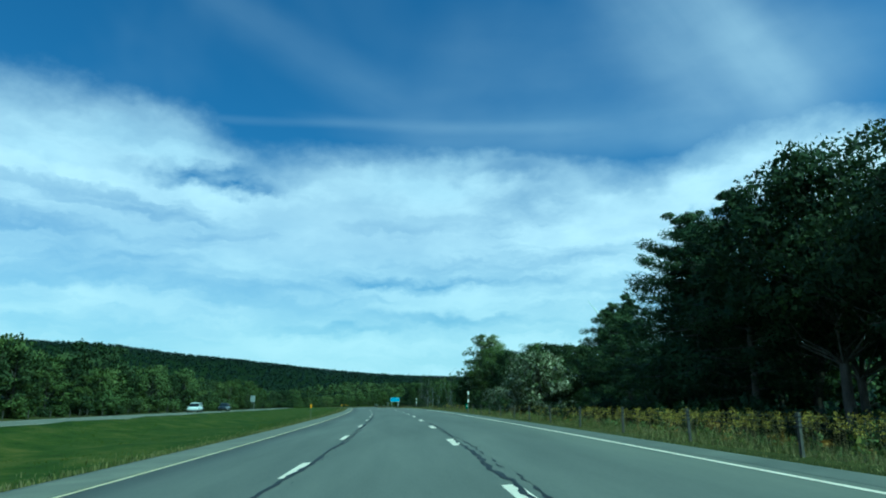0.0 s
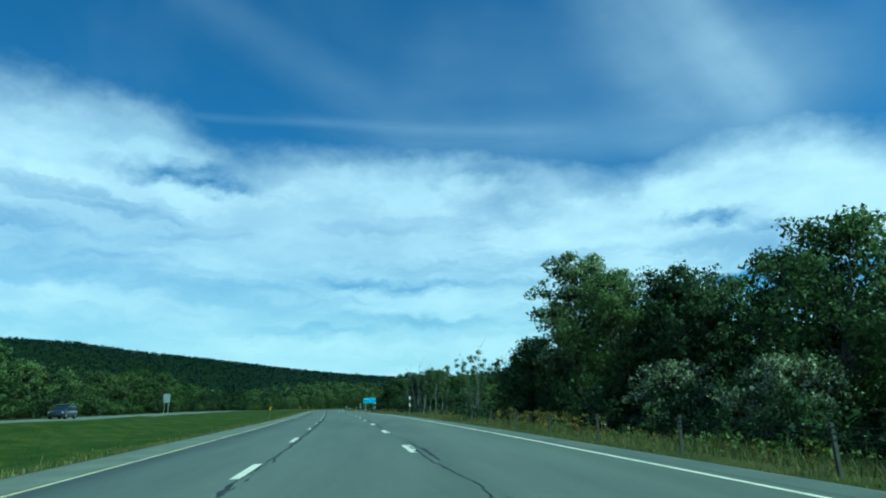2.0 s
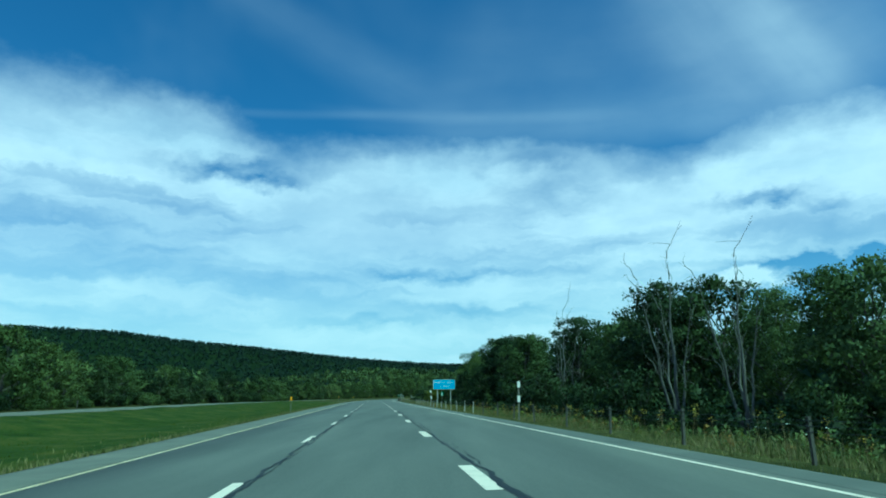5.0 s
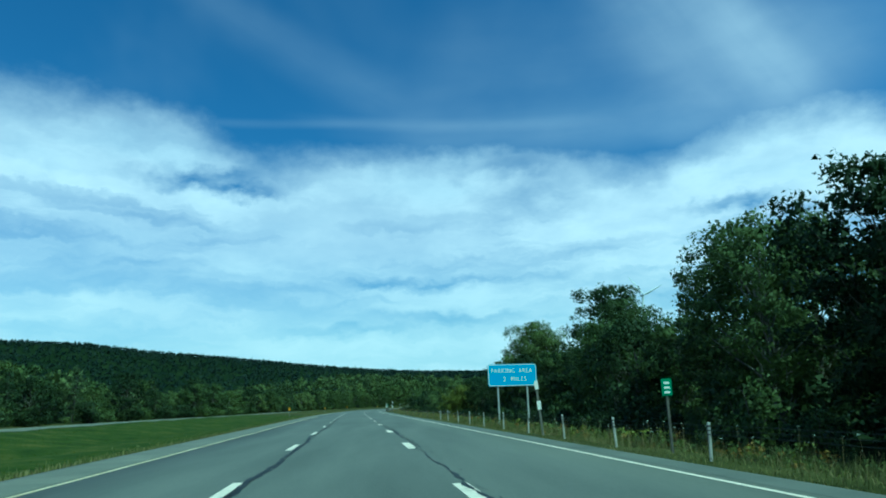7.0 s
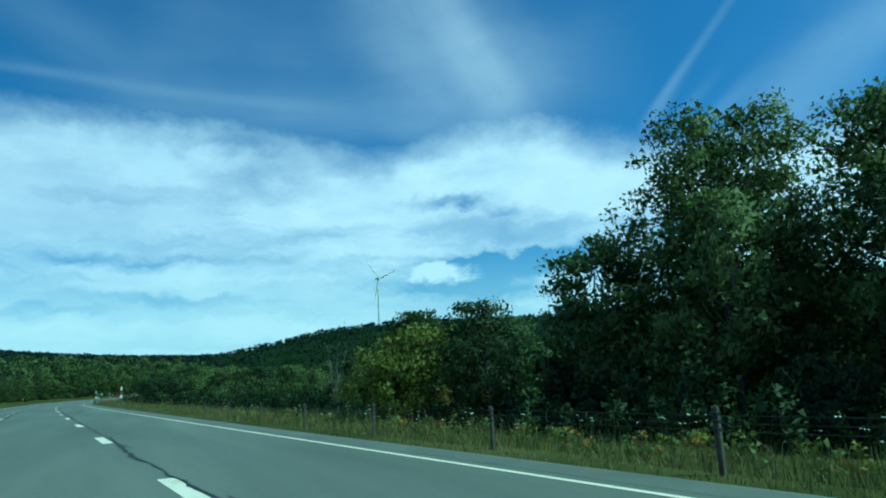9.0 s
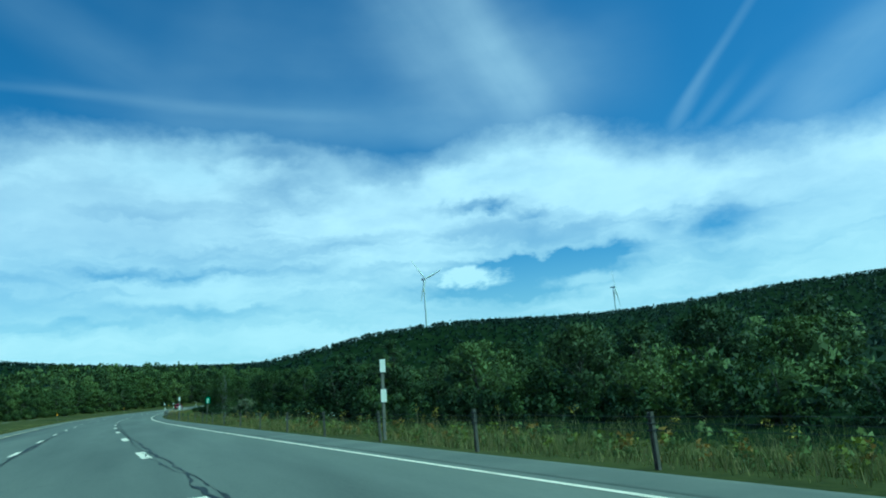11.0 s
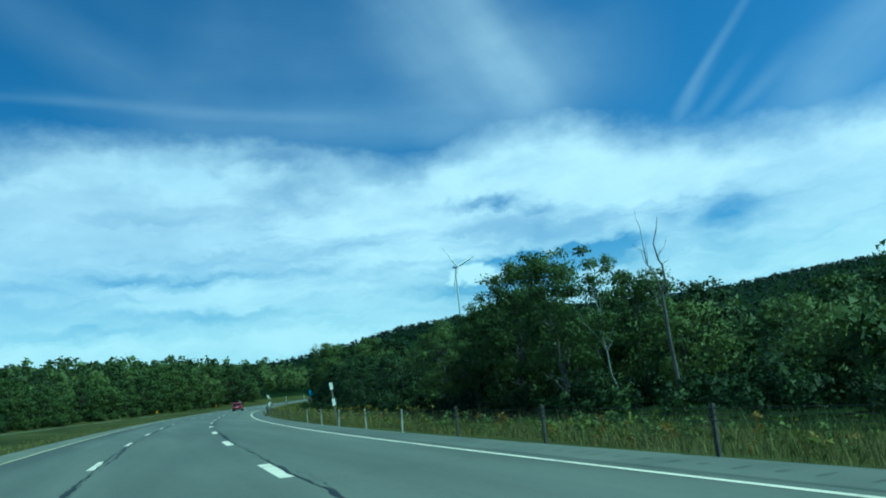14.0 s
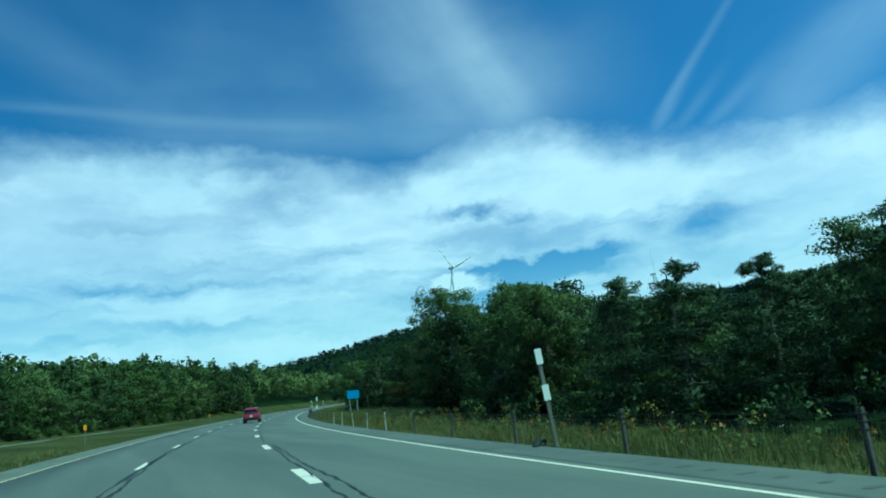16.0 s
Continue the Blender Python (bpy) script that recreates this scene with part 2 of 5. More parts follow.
# ======== mesh helpers ========
def mesh_np(name, verts, faces, mat=None, smooth=False, normals=None):
    """A mesh from arrays; faces: an (n, 3) or (n, 4) array, or a list of such arrays."""
    verts = np.asarray(verts, np.float32)
    groups = faces if isinstance(faces, list) else [faces]
    groups = [np.asarray(g, np.int32) for g in groups if len(g)]
    me = bpy.data.meshes.new(name)
    me.vertices.add(len(verts))
    me.vertices.foreach_set("co", verts.ravel())
    loops = np.concatenate([g.ravel() for g in groups])
    counts = np.concatenate([np.full(len(g), g.shape[1], np.int32) for g in groups])
    starts = np.concatenate([[0], np.cumsum(counts)[:-1]]).astype(np.int32)
    me.loops.add(len(loops))
    me.loops.foreach_set("vertex_index", loops)
    me.polygons.add(len(counts))
    me.polygons.foreach_set("loop_start", starts)
    me.polygons.foreach_set("loop_total", counts)
    if smooth:
        me.polygons.foreach_set("use_smooth", np.ones(len(counts), bool))
    if mat:
        me.materials.append(mat)
    me.update(calc_edges=True)
    if normals is not None:
        me.polygons.foreach_set("use_smooth", np.ones(len(counts), bool))
        me.normals_split_custom_set_from_vertices(np.asarray(normals, np.float32))
    return me


def grid_faces(rows, cols, base=0):
    i = (np.arange(rows - 1)[:, None] * cols + np.arange(cols - 1)[None, :]).ravel() + base
    return np.stack([i, i + 1, i + cols + 1, i + cols], 1)


def part(name, me, parent, label=""):
    ob = new(name, me)
    ob.parent = parent
    return tagged(ob, label) if label else ob


def ribbon(name, ss, u0, u1, dz, mat, cross=2):
    """A strip of paving or paint along the road; u0, u1: numbers or arrays."""
    ss = np.asarray(ss, float)
    k = np.linspace(0, 1, cross)
    u = np.asarray(u0) * np.ones(len(ss))
    v = np.asarray(u1) * np.ones(len(ss))
    uu = u[:, None] + (v - u)[:, None] * k[None, :]
    p = place(ss[:, None] * np.ones_like(uu), uu, dz)
    return mesh_np(name, p.reshape(-1, 3), grid_faces(len(ss), cross), mat)


# ======== materials ========
def material(name, colors, rough=0.7, scale=1.0, fine=30.0, bump=0.0, metal=0.0, island=0.0, per_object=0.0, spread=(0.35, 0.65), stretch=(1, 1, 1), translucent=0.0, spec=0.4, coat=0.0):
    """Colours mixed by coarse and fine noise at true size, with relief."""
    m = bpy.data.materials.new(name)
    m.use_nodes = True
    nt = m.node_tree
    b = nt.nodes["Principled BSDF"]
    geo = nt.nodes.new("ShaderNodeNewGeometry")
    tc = nt.nodes.new("ShaderNodeTexCoord")
    mp = nt.nodes.new("ShaderNodeMapping")
    mp.inputs["Scale"].default_value = stretch
    nt.links.new(tc.outputs["Object"], mp.inputs[0])
    v = mp.outputs[0]
    coarse = noise_node(nt, v, scale, 4, 0.6)
    small = noise_node(nt, v, fine, 3, 0.6)
    f = math_node(nt, "ADD", math_node(nt, "MULTIPLY", coarse, 0.65), math_node(nt, "MULTIPLY", small, 0.35))
    if island:
        f = math_node(nt, "ADD", f, math_node(nt, "MULTIPLY", math_node(nt, "SUBTRACT", geo.outputs["Random Per Island"], 0.5), island))
    if per_object:
        info = nt.nodes.new("ShaderNodeObjectInfo")
        f = math_node(nt, "ADD", f, math_node(nt, "MULTIPLY", math_node(nt, "SUBTRACT", info.outputs["Random"], 0.5), per_object))
    r = nt.nodes.new("ShaderNodeValToRGB")
    lo, hi = spread
    els = r.color_ramp.elements
    els[0].position, els[0].color = lo, (*colors[0], 1)
    els[1].position, els[1].color = hi, (*colors[-1], 1)
    for i, c in enumerate(colors[1:-1], 1):
        e = els.new(lo + (hi - lo) * i / (len(colors) - 1))
        e.color = (*c, 1)
    nt.links.new(f, r.inputs[0])
    nt.links.new(r.outputs[0], b.inputs["Base Color"])
    b.inputs["Metallic"].default_value = metal
    b.inputs["Specular IOR Level"].default_value = spec
    b.inputs["Coat Weight"].default_value = coat
    rr = math_node(nt, "ADD", rough - 0.08, math_node(nt, "MULTIPLY", small, 0.16), clamp=True)
    nt.links.new(rr, b.inputs["Roughness"])
    if bump:
        bn = nt.nodes.new("ShaderNodeBump")
        bn.inputs["Strength"].default_value, bn.inputs["Distance"].default_value = 0.6, bump
        nt.links.new(small, bn.inputs["Height"])
        nt.links.new(bn.outputs[0], b.inputs["Normal"])
    if translucent:
        t = nt.nodes.new("ShaderNodeBsdfTranslucent")
        nt.links.new(r.outputs[0], t.inputs[0])
        mx = nt.nodes.new("ShaderNodeMixShader")
        mx.inputs[0].default_value = translucent
        nt.links.new(b.outputs[0], mx.inputs[1])
        nt.links.new(t.outputs[0], mx.inputs[2])
        nt.links.new(mx.outputs[0], nt.nodes["Material Output"].inputs[0])
    return m


M_ASPHALT = material("asphalt", [(0.088, 0.090, 0.082), (0.130, 0.130, 0.118), (0.172, 0.169, 0.150)], 0.82, 0.55, 45, 0.005, spread=(0.32, 0.68), stretch=(1, 0.10, 1))
M_SHOULDER = material("shoulder_asphalt", [(0.10, 0.103, 0.094), (0.135, 0.135, 0.122), (0.17, 0.168, 0.147)], 0.88, 0.5, 55, 0.006)
M_GRIT = material("pale_gritty_asphalt", [(0.125, 0.122, 0.105), (0.165, 0.160, 0.135), (0.21, 0.20, 0.165)], 0.9, 0.6, 40, 0.006)
M_CUT = material("darker_cut_asphalt", [(0.095, 0.096, 0.088), (0.125, 0.125, 0.113)], 0.9, 2.0, 30, 0.004)
M_TAR = material("tar", [(0.008, 0.009, 0.010), (0.018, 0.019, 0.020)], 0.6, 2.0, 30, 0.003)
# worn white tinted warm; the colour offsets the cool cast of the white balance
M_WHITE_PAINT = material("warmed_white_road_paint", [(0.32, 0.27, 0.23), (0.72, 0.61, 0.52), (0.84, 0.71, 0.61)], 0.7, 1.6, 14, 0.002, spread=(0.30, 0.50))
M_YELLOW_PAINT = material("yellow_road_paint", [(0.28, 0.23, 0.15), (0.64, 0.52, 0.31), (0.76, 0.63, 0.41)], 0.6, 1.2, 25, 0.002, spread=(0.3, 0.55))
M_LAND = material("rough_grass_ground", [(0.030, 0.034, 0.010), (0.058, 0.060, 0.018), (0.096, 0.090, 0.032)], 0.95, 0.12, 6, 0.05, spec=0.05)
M_LAWN = material("mown_grass_ground", [(0.020, 0.036, 0.005), (0.044, 0.060, 0.009), (0.090, 0.088, 0.020)], 0.95, 0.55, 6, 0.08, stretch=(1, 0.8, 1), spec=0.05)

# near-black green: the shade under the trees is put into this ground colour
M_WOODS = material("shaded_wooded_ground", [(0.008, 0.013, 0.005), (0.014, 0.022, 0.008), (0.026, 0.035, 0.013)], 0.95, 0.05, 0.4, 0.0, spec=0.03)

# ======== ground ========
def build_ground():
    ss = np.concatenate([np.arange(-158, 640, 4.0), np.arange(640, 1000, 12.0)])
    us = np.array([-150, -110, -80, -60, -50, -42, -37, -34.6, -29, -24.8, -23.0, -20.5, -18, -16, -13.5, -11.5, -9.5, -8.2, -7.2, -6.85, -5, 0, 5, 6.36, 6.44, 6.86, 6.94, 7.4, 8.2, 9.5, 11, 13, 16, 20, 26, 34, 46, 66, 90, 130])
    sg, ug = np.meshgrid(ss, us, indexing="ij")
    rng = np.random.default_rng(3)
    bumps = rng.normal(0, 0.04, sg.shape) * ((np.abs(ug) > 8.0))
    under = np.where((ug > -6.9) & (ug < np.interp(sg, [270, 350], [6.40, 6.90])), -0.25, 0.0) + np.where((ug > -34.7) & (ug < -24.7), -0.2, 0.0) - np.where((ug < -140) | (ug > 120), 14.0, 0.0)
    near = on_land(sg, ug, bumps + under).reshape(-1, 3)
    f_near = grid_faces(len(ss), len(us))
    # the far land, out to the horizon, with its two wooded hills
    r = np.concatenate([np.linspace(0, 900, 40), np.linspace(950, 2600, 45), np.linspace(2800, 4600, 8)])
    a = np.radians(np.linspace(-180, 180, 181))
    rg, ag = np.meshgrid(r, a, indexing="ij")
    x, y = rg * np.sin(ag), rg * np.cos(ag) + 250
    z = hills(x, y)
    far = np.stack([x, y, z], -1).reshape(-1, 3)
    f_far = grid_faces(len(r), len(a), len(near))
    g = new("ground", mesh_np("ground", np.concatenate([near, far]), [f_near, f_far], M_LAND, smooth=True))
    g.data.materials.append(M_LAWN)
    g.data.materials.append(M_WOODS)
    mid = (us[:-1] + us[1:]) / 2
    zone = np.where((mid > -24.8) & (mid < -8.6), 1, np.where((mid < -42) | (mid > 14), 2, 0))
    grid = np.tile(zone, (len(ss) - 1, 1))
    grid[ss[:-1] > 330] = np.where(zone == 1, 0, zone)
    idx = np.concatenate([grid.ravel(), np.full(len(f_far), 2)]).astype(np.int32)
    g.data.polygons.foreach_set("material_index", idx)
    tagged(g, "rough green and olive grassland rising into wooded hills", "ground", kind="structure")


RIDGE_LEFT = [(-2200, 300, 120), (-1500, 1000, 140), (-1000, 1500, 150), (-712, 1737, 148), (-594, 1780, 132), (-414, 1829, 115), (-238, 1860, 95), (-83, 1873, 80), (60, 1875, 72), (300, 1850, 66)]
RIDGE_RIGHT = [(60, 1330, 30), (150, 1310, 46), (224, 1300, 60), (307, 1300, 78), (396, 1300, 88), (500, 1300, 92), (596, 1300, 93), (718, 1290, 96), (860, 1250, 106), (1000, 1190, 123), (1500, 600, 145), (1700, 0, 135)]


def ridge(x, y, pts, wide):
    """Height of a long hill along a line of crests."""
    best, h = np.full(x.shape, 1e9), np.zeros(x.shape)
    for (x0, y0, h0), (x1, y1, h1) in zip(pts[:-1], pts[1:]):
        dx, dy = x1 - x0, y1 - y0
        t = np.clip(((x - x0) * dx + (y - y0) * dy) / (dx * dx + dy * dy), 0, 1)
        d = np.hypot(x - x0 - t * dx, y - y0 - t * dy)
        h = np.where(d < best, h0 + (h1 - h0) * t, h)
        best = np.minimum(best, d)
    return h * np.exp(-(best / wide) ** 2)


def road_gap(x, y):
    d = np.full(x.shape, 1e9)
    for k in range(0, len(S), 6):
        d = np.minimum(d, np.hypot(x - CX[k], y - CY[k]))
    return d


def hills(x, y):
    m = np.clip((road_gap(x, y) - 110) / 260, 0, 1)
    m = m * m * (3 - 2 * m)
    z = np.maximum(ridge(x, y, RIDGE_LEFT, 420), ridge(x, y, RIDGE_RIGHT, 300))
    return -2.6 + m * (z + 4.0)


build_ground()

# ======== the two carriageways ========
PHASE_S = [-20, 90, 200, 310, 420, 530]
PHASE_R = [7.33, 5.56, 3.85, 5.52, 5.85, 5.05]
PHASE_L = [0.96, 2.46, 5.77, 1.86, 0.84, 2.8]


def wander(ss, seed, amp, step):
    """A wavering offset along the road."""
    rng = np.random.default_rng(seed)
    k = np.arange(ss[0], ss[-1] + step, step)
    return np.interp(ss, k, rng.normal(0, amp, len(k)))


def slab(name, ss, u0, u1, dz, thick, mat):
    """A strip of paving with a real edge down into the ground."""
    k = np.array([0, 0, 1, 2, 3, 4, 5, 6, 6]) / 6
    us = np.asarray(u0) * np.ones(len(ss))[:, None] * (1 - k) + (np.asarray(u1) * np.ones(len(ss)))[:, None] * k
    zs = np.array([dz - thick, dz] + [dz] * 5 + [dz, dz - thick])
    p = place(ss[:, None] * np.ones(us.shape), us, zs[None, :])
    return mesh_np(name, p.reshape(-1, 3), grid_faces(len(ss), us.shape[1]), mat)


def build_roads():
    ss = np.arange(-120, 960, 3.0)
    road = tagged(new("road", slab("road", ss, -5.40, 5.75, 0.0, 0.3, M_ASPHALT)), "worn grey asphalt carriageway with three lanes", "road", kind="structure")
    right = part("shoulder", slab("shoulder", ss, 5.75, np.interp(ss, [270, 350], [6.42, 6.92]), -0.006, 0.3, M_SHOULDER), road, "paler rough asphalt shoulder")
    part("shoulder", slab("shoulder", ss, -6.95, -5.40, -0.006, 0.3, M_GRIT), road, "paler rough asphalt shoulder")
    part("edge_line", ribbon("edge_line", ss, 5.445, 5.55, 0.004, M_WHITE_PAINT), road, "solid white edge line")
    part("edge_line", ribbon("edge_line", ss, -5.325, -5.215, 0.004, M_YELLOW_PAINT), road, "solid worn yellow edge line")
    for u, ph, w in ((1.83, PHASE_R, 0.125), (-1.83, PHASE_L, 0.095)):
        k = np.arange(-8, 56) * 12.19
        for i, s in enumerate(k + np.interp(k, PHASE_S, ph)):
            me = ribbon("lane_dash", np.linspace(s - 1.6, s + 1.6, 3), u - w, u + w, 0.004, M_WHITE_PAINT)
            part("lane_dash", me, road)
    # sealed cracks along the lane joints and across the lanes
    sj = np.arange(-60, 590, 0.17)
    for n, (u, off) in enumerate(((1.83, 0.15), (1.83, 0.30), (-1.83, 0.12), (-1.83, 0.24))):
        mid = u + off + wander(sj, 20 + n, 0.026, 0.45) + wander(sj, 30 + n, 0.042, 1.9) + wander(sj, 40 + n, 0.05, 9.0)
        wide = (0.027 if u > 0 else 0.042) + wander(sj, 60 + n, 0.016, 0.40) + wander(sj, 80 + n, 0.022, 6) - (0.024 if n % 2 else 0)
        sides = [np.clip(wide + wander(sj, 90 + 2 * n + k, 0.013, 0.18), 0.0 if n % 2 else 0.006, 0.11) for k in (0, 1)]
        part("tar_seam", ribbon("tar_seam", sj, mid - sides[0], mid + sides[1], 0.007, M_TAR), road, "black wavering tar seam")
    rng = np.random.default_rng(5)
    for s in np.arange(-56.1, 590, 29.6):
        s0 = s + rng.uniform(-0.3, 0.3)
        a, b = (-5.0, 5.2) if rng.random() < 0.4 else (rng.uniform(-5, 0), rng.uniform(1, 5))
        uu = np.linspace(a, b, 24)
        line = s0 + np.interp(uu, np.linspace(a, b, 8), rng.normal(0, 0.12, 8)) + (uu - a) * rng.uniform(-0.03, 0.05)
        w = rng.uniform(0.006, 0.018)
        p = np.concatenate([place(line - w, uu, 0.006), place(line + w, uu, 0.006)])
        i = np.arange(23)
        part("tar_seam", mesh_np("tar_seam", p, np.stack([i, i + 1, i + 25, i + 24], 1), M_TAR), road, "thin tar seam across the lanes")
    # flat darker ovals for the cuts of the rumble strip in the shoulder
    lens = np.linspace(0, 2 * np.pi, 10, endpoint=False)
    cut = mesh_np("rumble_cut", np.stack([0.16 * np.cos(lens), 0.06 * np.sin(lens), 0 * lens], -1), np.arange(10)[None, :], M_CUT)
    for s in np.arange(334, 482, 0.6):
        ob = part("rumble_cut", cut, right)
        p = place(s + rng.uniform(-0.04, 0.04), 6.36 + rng.uniform(-0.03, 0.03), -0.001)
        ob.matrix_basis = pose(float(p[0]), float(p[1]), float(p[2]), 0, math.degrees(float(np.interp(s, S, BK))), heading(s)) @ Matrix.Diagonal((rng.uniform(0.6, 1.1), rng.uniform(0.5, 1.1), 1, 1))
    # the opposite carriageway beyond the grass median
    zo = 0.15
    far = tagged(new("opposite_road", slab("opposite_road", ss, -34.5, -24.9, zo, 0.4, M_GRIT)), "pale grey carriageway beyond the grass median", "road", kind="structure")
    part("edge_line", ribbon("edge_line", ss, -26.2, -26.05, zo + 0.006, M_YELLOW_PAINT), far)
    part("edge_line", ribbon("edge_line", ss, -33.6, -33.45, zo + 0.006, M_WHITE_PAINT), far)


build_roads()

# ======== plants ========
def leaf_mat(name, cols, island=0.13, tr=0.24, own=0.55):
    return material(name, cols, 0.62, 0.22, 2.0, 0.0, island=island, per_object=own, spread=(0.15, 0.85), translucent=tr, spec=0.22)


M_LEAF = leaf_mat("broad_leaves", [(0.046, 0.064, 0.018), (0.084, 0.110, 0.032), (0.138, 0.164, 0.054)])
# darker copy of M_LEAF; carries the shade of the wood in its colour
M_LEAF_DARK = leaf_mat("dark_shade_leaves", [(0.018, 0.029, 0.009), (0.038, 0.054, 0.018), (0.072, 0.090, 0.031)])
# dark leaves with the blue haze of distance put into the colour
M_HILL = leaf_mat("haze_tinted_leaves", [(0.013, 0.023, 0.019), (0.024, 0.036, 0.028), (0.040, 0.052, 0.038)])
M_LEAF_PALE = leaf_mat("pale_leaves", [(0.050, 0.066, 0.020), (0.120, 0.138, 0.055), (0.46, 0.44, 0.33)], island=0.85, own=0.1)
# paler random blades: the glints of the sky are put into the colour
M_LEAF_GLINT = leaf_mat("painted_glint_leaves", [(0.060, 0.080, 0.024), (0.140, 0.160, 0.060), (0.34, 0.35, 0.22)], island=0.65, own=0.1)
M_LEAF_LIGHT = leaf_mat("yellow_green_leaves", [(0.080, 0.092, 0.014), (0.150, 0.164, 0.026), (0.23, 0.23, 0.046)], own=0.15)
M_LEAF_FRESH = leaf_mat("olive_green_leaves", [(0.062, 0.082, 0.021), (0.112, 0.138, 0.038), (0.172, 0.194, 0.064)])
M_LEAF_TURN = leaf_mat("turning_leaves", [(0.08, 0.08, 0.018), (0.16, 0.13, 0.03), (0.28, 0.16, 0.04)])
M_NEEDLE = leaf_mat("needles", [(0.022, 0.036, 0.012), (0.046, 0.068, 0.024), (0.082, 0.106, 0.040)], tr=0.10)
M_BARK = material("grey_brown_bark", [(0.05, 0.042, 0.034), (0.10, 0.088, 0.072), (0.16, 0.145, 0.125)], 0.9, 3, 25, 0.02, stretch=(1, 1, 0.25))
M_BIRCH = material("pale_birch_bark", [(0.085, 0.080, 0.070), (0.22, 0.215, 0.195), (0.36, 0.35, 0.33)], 0.8, 2.5, 16, 0.006, spread=(0.30, 0.50), stretch=(1, 1, 3))
M_DEAD = material("bare_grey_wood", [(0.06, 0.055, 0.05), (0.13, 0.12, 0.11), (0.22, 0.21, 0.19)], 0.9, 2, 22, 0.01, stretch=(1, 1, 0.3))


def tube(pts, radii, sides=6, base=0):
    """Verts and faces of a bent, tapered tube."""
    pts, radii = np.asarray(pts, float), np.asarray(radii, float)
    d = np.gradient(pts, axis=0)
    d /= np.linalg.norm(d, axis=1)[:, None] + 1e-9
    ref = np.where(np.abs(d[:, 2:3]) > 0.9, np.array([[1.0, 0, 0]]), np.array([[0, 0, 1.0]]))
    a = np.cross(d, ref)
    a /= np.linalg.norm(a, axis=1)[:, None] + 1e-9
    b = np.cross(d, a)
    ang = np.linspace(0, 2 * np.pi, sides, endpoint=False)
    v = pts[:, None, :] + radii[:, None, None] * (np.cos(ang)[None, :, None] * a[:, None, :] + np.sin(ang)[None, :, None] * b[:, None, :])
    i = np.arange(len(pts) - 1)[:, None] * sides + np.arange(sides)[None, :]
    j = np.arange(len(pts) - 1)[:, None] * sides + (np.arange(sides)[None, :] + 1) % sides
    f = np.stack([i, j, j + sides, i + sides], -1).reshape(-1, 4) + base
    return v.reshape(-1, 3), f


class Wood:
    def __init__(self):
        self.v, self.f, self.n = [], [], 0

    def add(self, pts, radii, sides=6):
        v, f = tube(pts, radii, sides, self.n)
        self.v.append(v), self.f.append(f)
        self.n += len(v)

    def mesh(self, name, mat):
        return mesh_np(name, np.concatenate(self.v), np.concatenate(self.f), mat, smooth=True)


def leaves(rng, centres, spread, count, size, flat=0.0, aspect=0.62, heart=0, heart_wide=0.85):
    """Small leaf blades scattered round clump centres; flat: how level they lie; heart: broad sprays in the middle of each clump."""
    c = np.asarray(centres, float)
    sp = np.broadcast_to(np.asarray(spread, float), (len(c), 3))
    k = rng.integers(0, len(c), count)
    g = rng.normal(0, 1, (count, 3))
    g *= 1.5 * rng.uniform(0, 1, (count, 1)) ** 0.30 / np.linalg.norm(g, axis=1)[:, None]
    sz = size * rng.uniform(0.55, 1.25, (count, 1))
    wide = np.full((count, 1), aspect)
    if heart:
        kh = np.repeat(np.arange(len(c)), heart)
        gh = rng.normal(0, 0.55, (len(kh), 3))
        k, g = np.concatenate([k, kh]), np.concatenate([g, gh])
        sz = np.concatenate([sz, np.minimum(sp[kh].mean(1)[:, None], size * 1.7) * rng.uniform(0.6, 1.0, (len(kh), 1))])
        wide = np.concatenate([wide, np.full((len(kh), 1), heart_wide)])
    n = len(k)
    p = c[k] + g * sp[k]
    a = rng.normal(0, 1, (n, 3))
    a[:, 2] *= 1 - flat
    a /= np.linalg.norm(a, axis=1)[:, None]
    b = np.cross(a, rng.normal(0, 1, (n, 3)) * (1 - flat) + np.array([0, 0, 1.0]) * flat)
    b /= np.linalg.norm(b, axis=1)[:, None] + 1e-9
    # blades face away from the stem, and are shaded as part of their clump
    axis = c.mean(0)
    out = g * 0.62 + (p - axis) / (np.abs(c - axis).max(0) + 0.3) * 0.8
    out[:, 2] += 0.25
    out /= np.linalg.norm(out, axis=1)[:, None] + 1e-9
    flat_n = np.cross(a, b)
    turn = np.sign((flat_n * out).sum(1))[:, None]
    b = b * turn
    nrm = out * 0.85 + flat_n * turn * 0.35
    nrm /= np.linalg.norm(nrm, axis=1)[:, None] + 1e-9
    v = np.stack([p - a * sz * 0.4 - b * sz * wide / 2, p - a * sz * 0.4 + b * sz * wide / 2, p + a * sz * 0.6], 1)
    v = v[:, [0, 2, 1]].reshape(-1, 3)
    return v, np.arange(n * 3).reshape(-1, 3), np.repeat(nrm, 3, 0)


def bend(rng, p0, p1, n=6, wob=0.06):
    t = np.linspace(0, 1, n)[:, None]
    p0, p1 = np.asarray(p0, float), np.asarray(p1, float)
    w = rng.normal(0, wob, (n, 3)) * np.linalg.norm(p1 - p0) * np.sin(t * np.pi)
    return p0 + (p1 - p0) * t + w


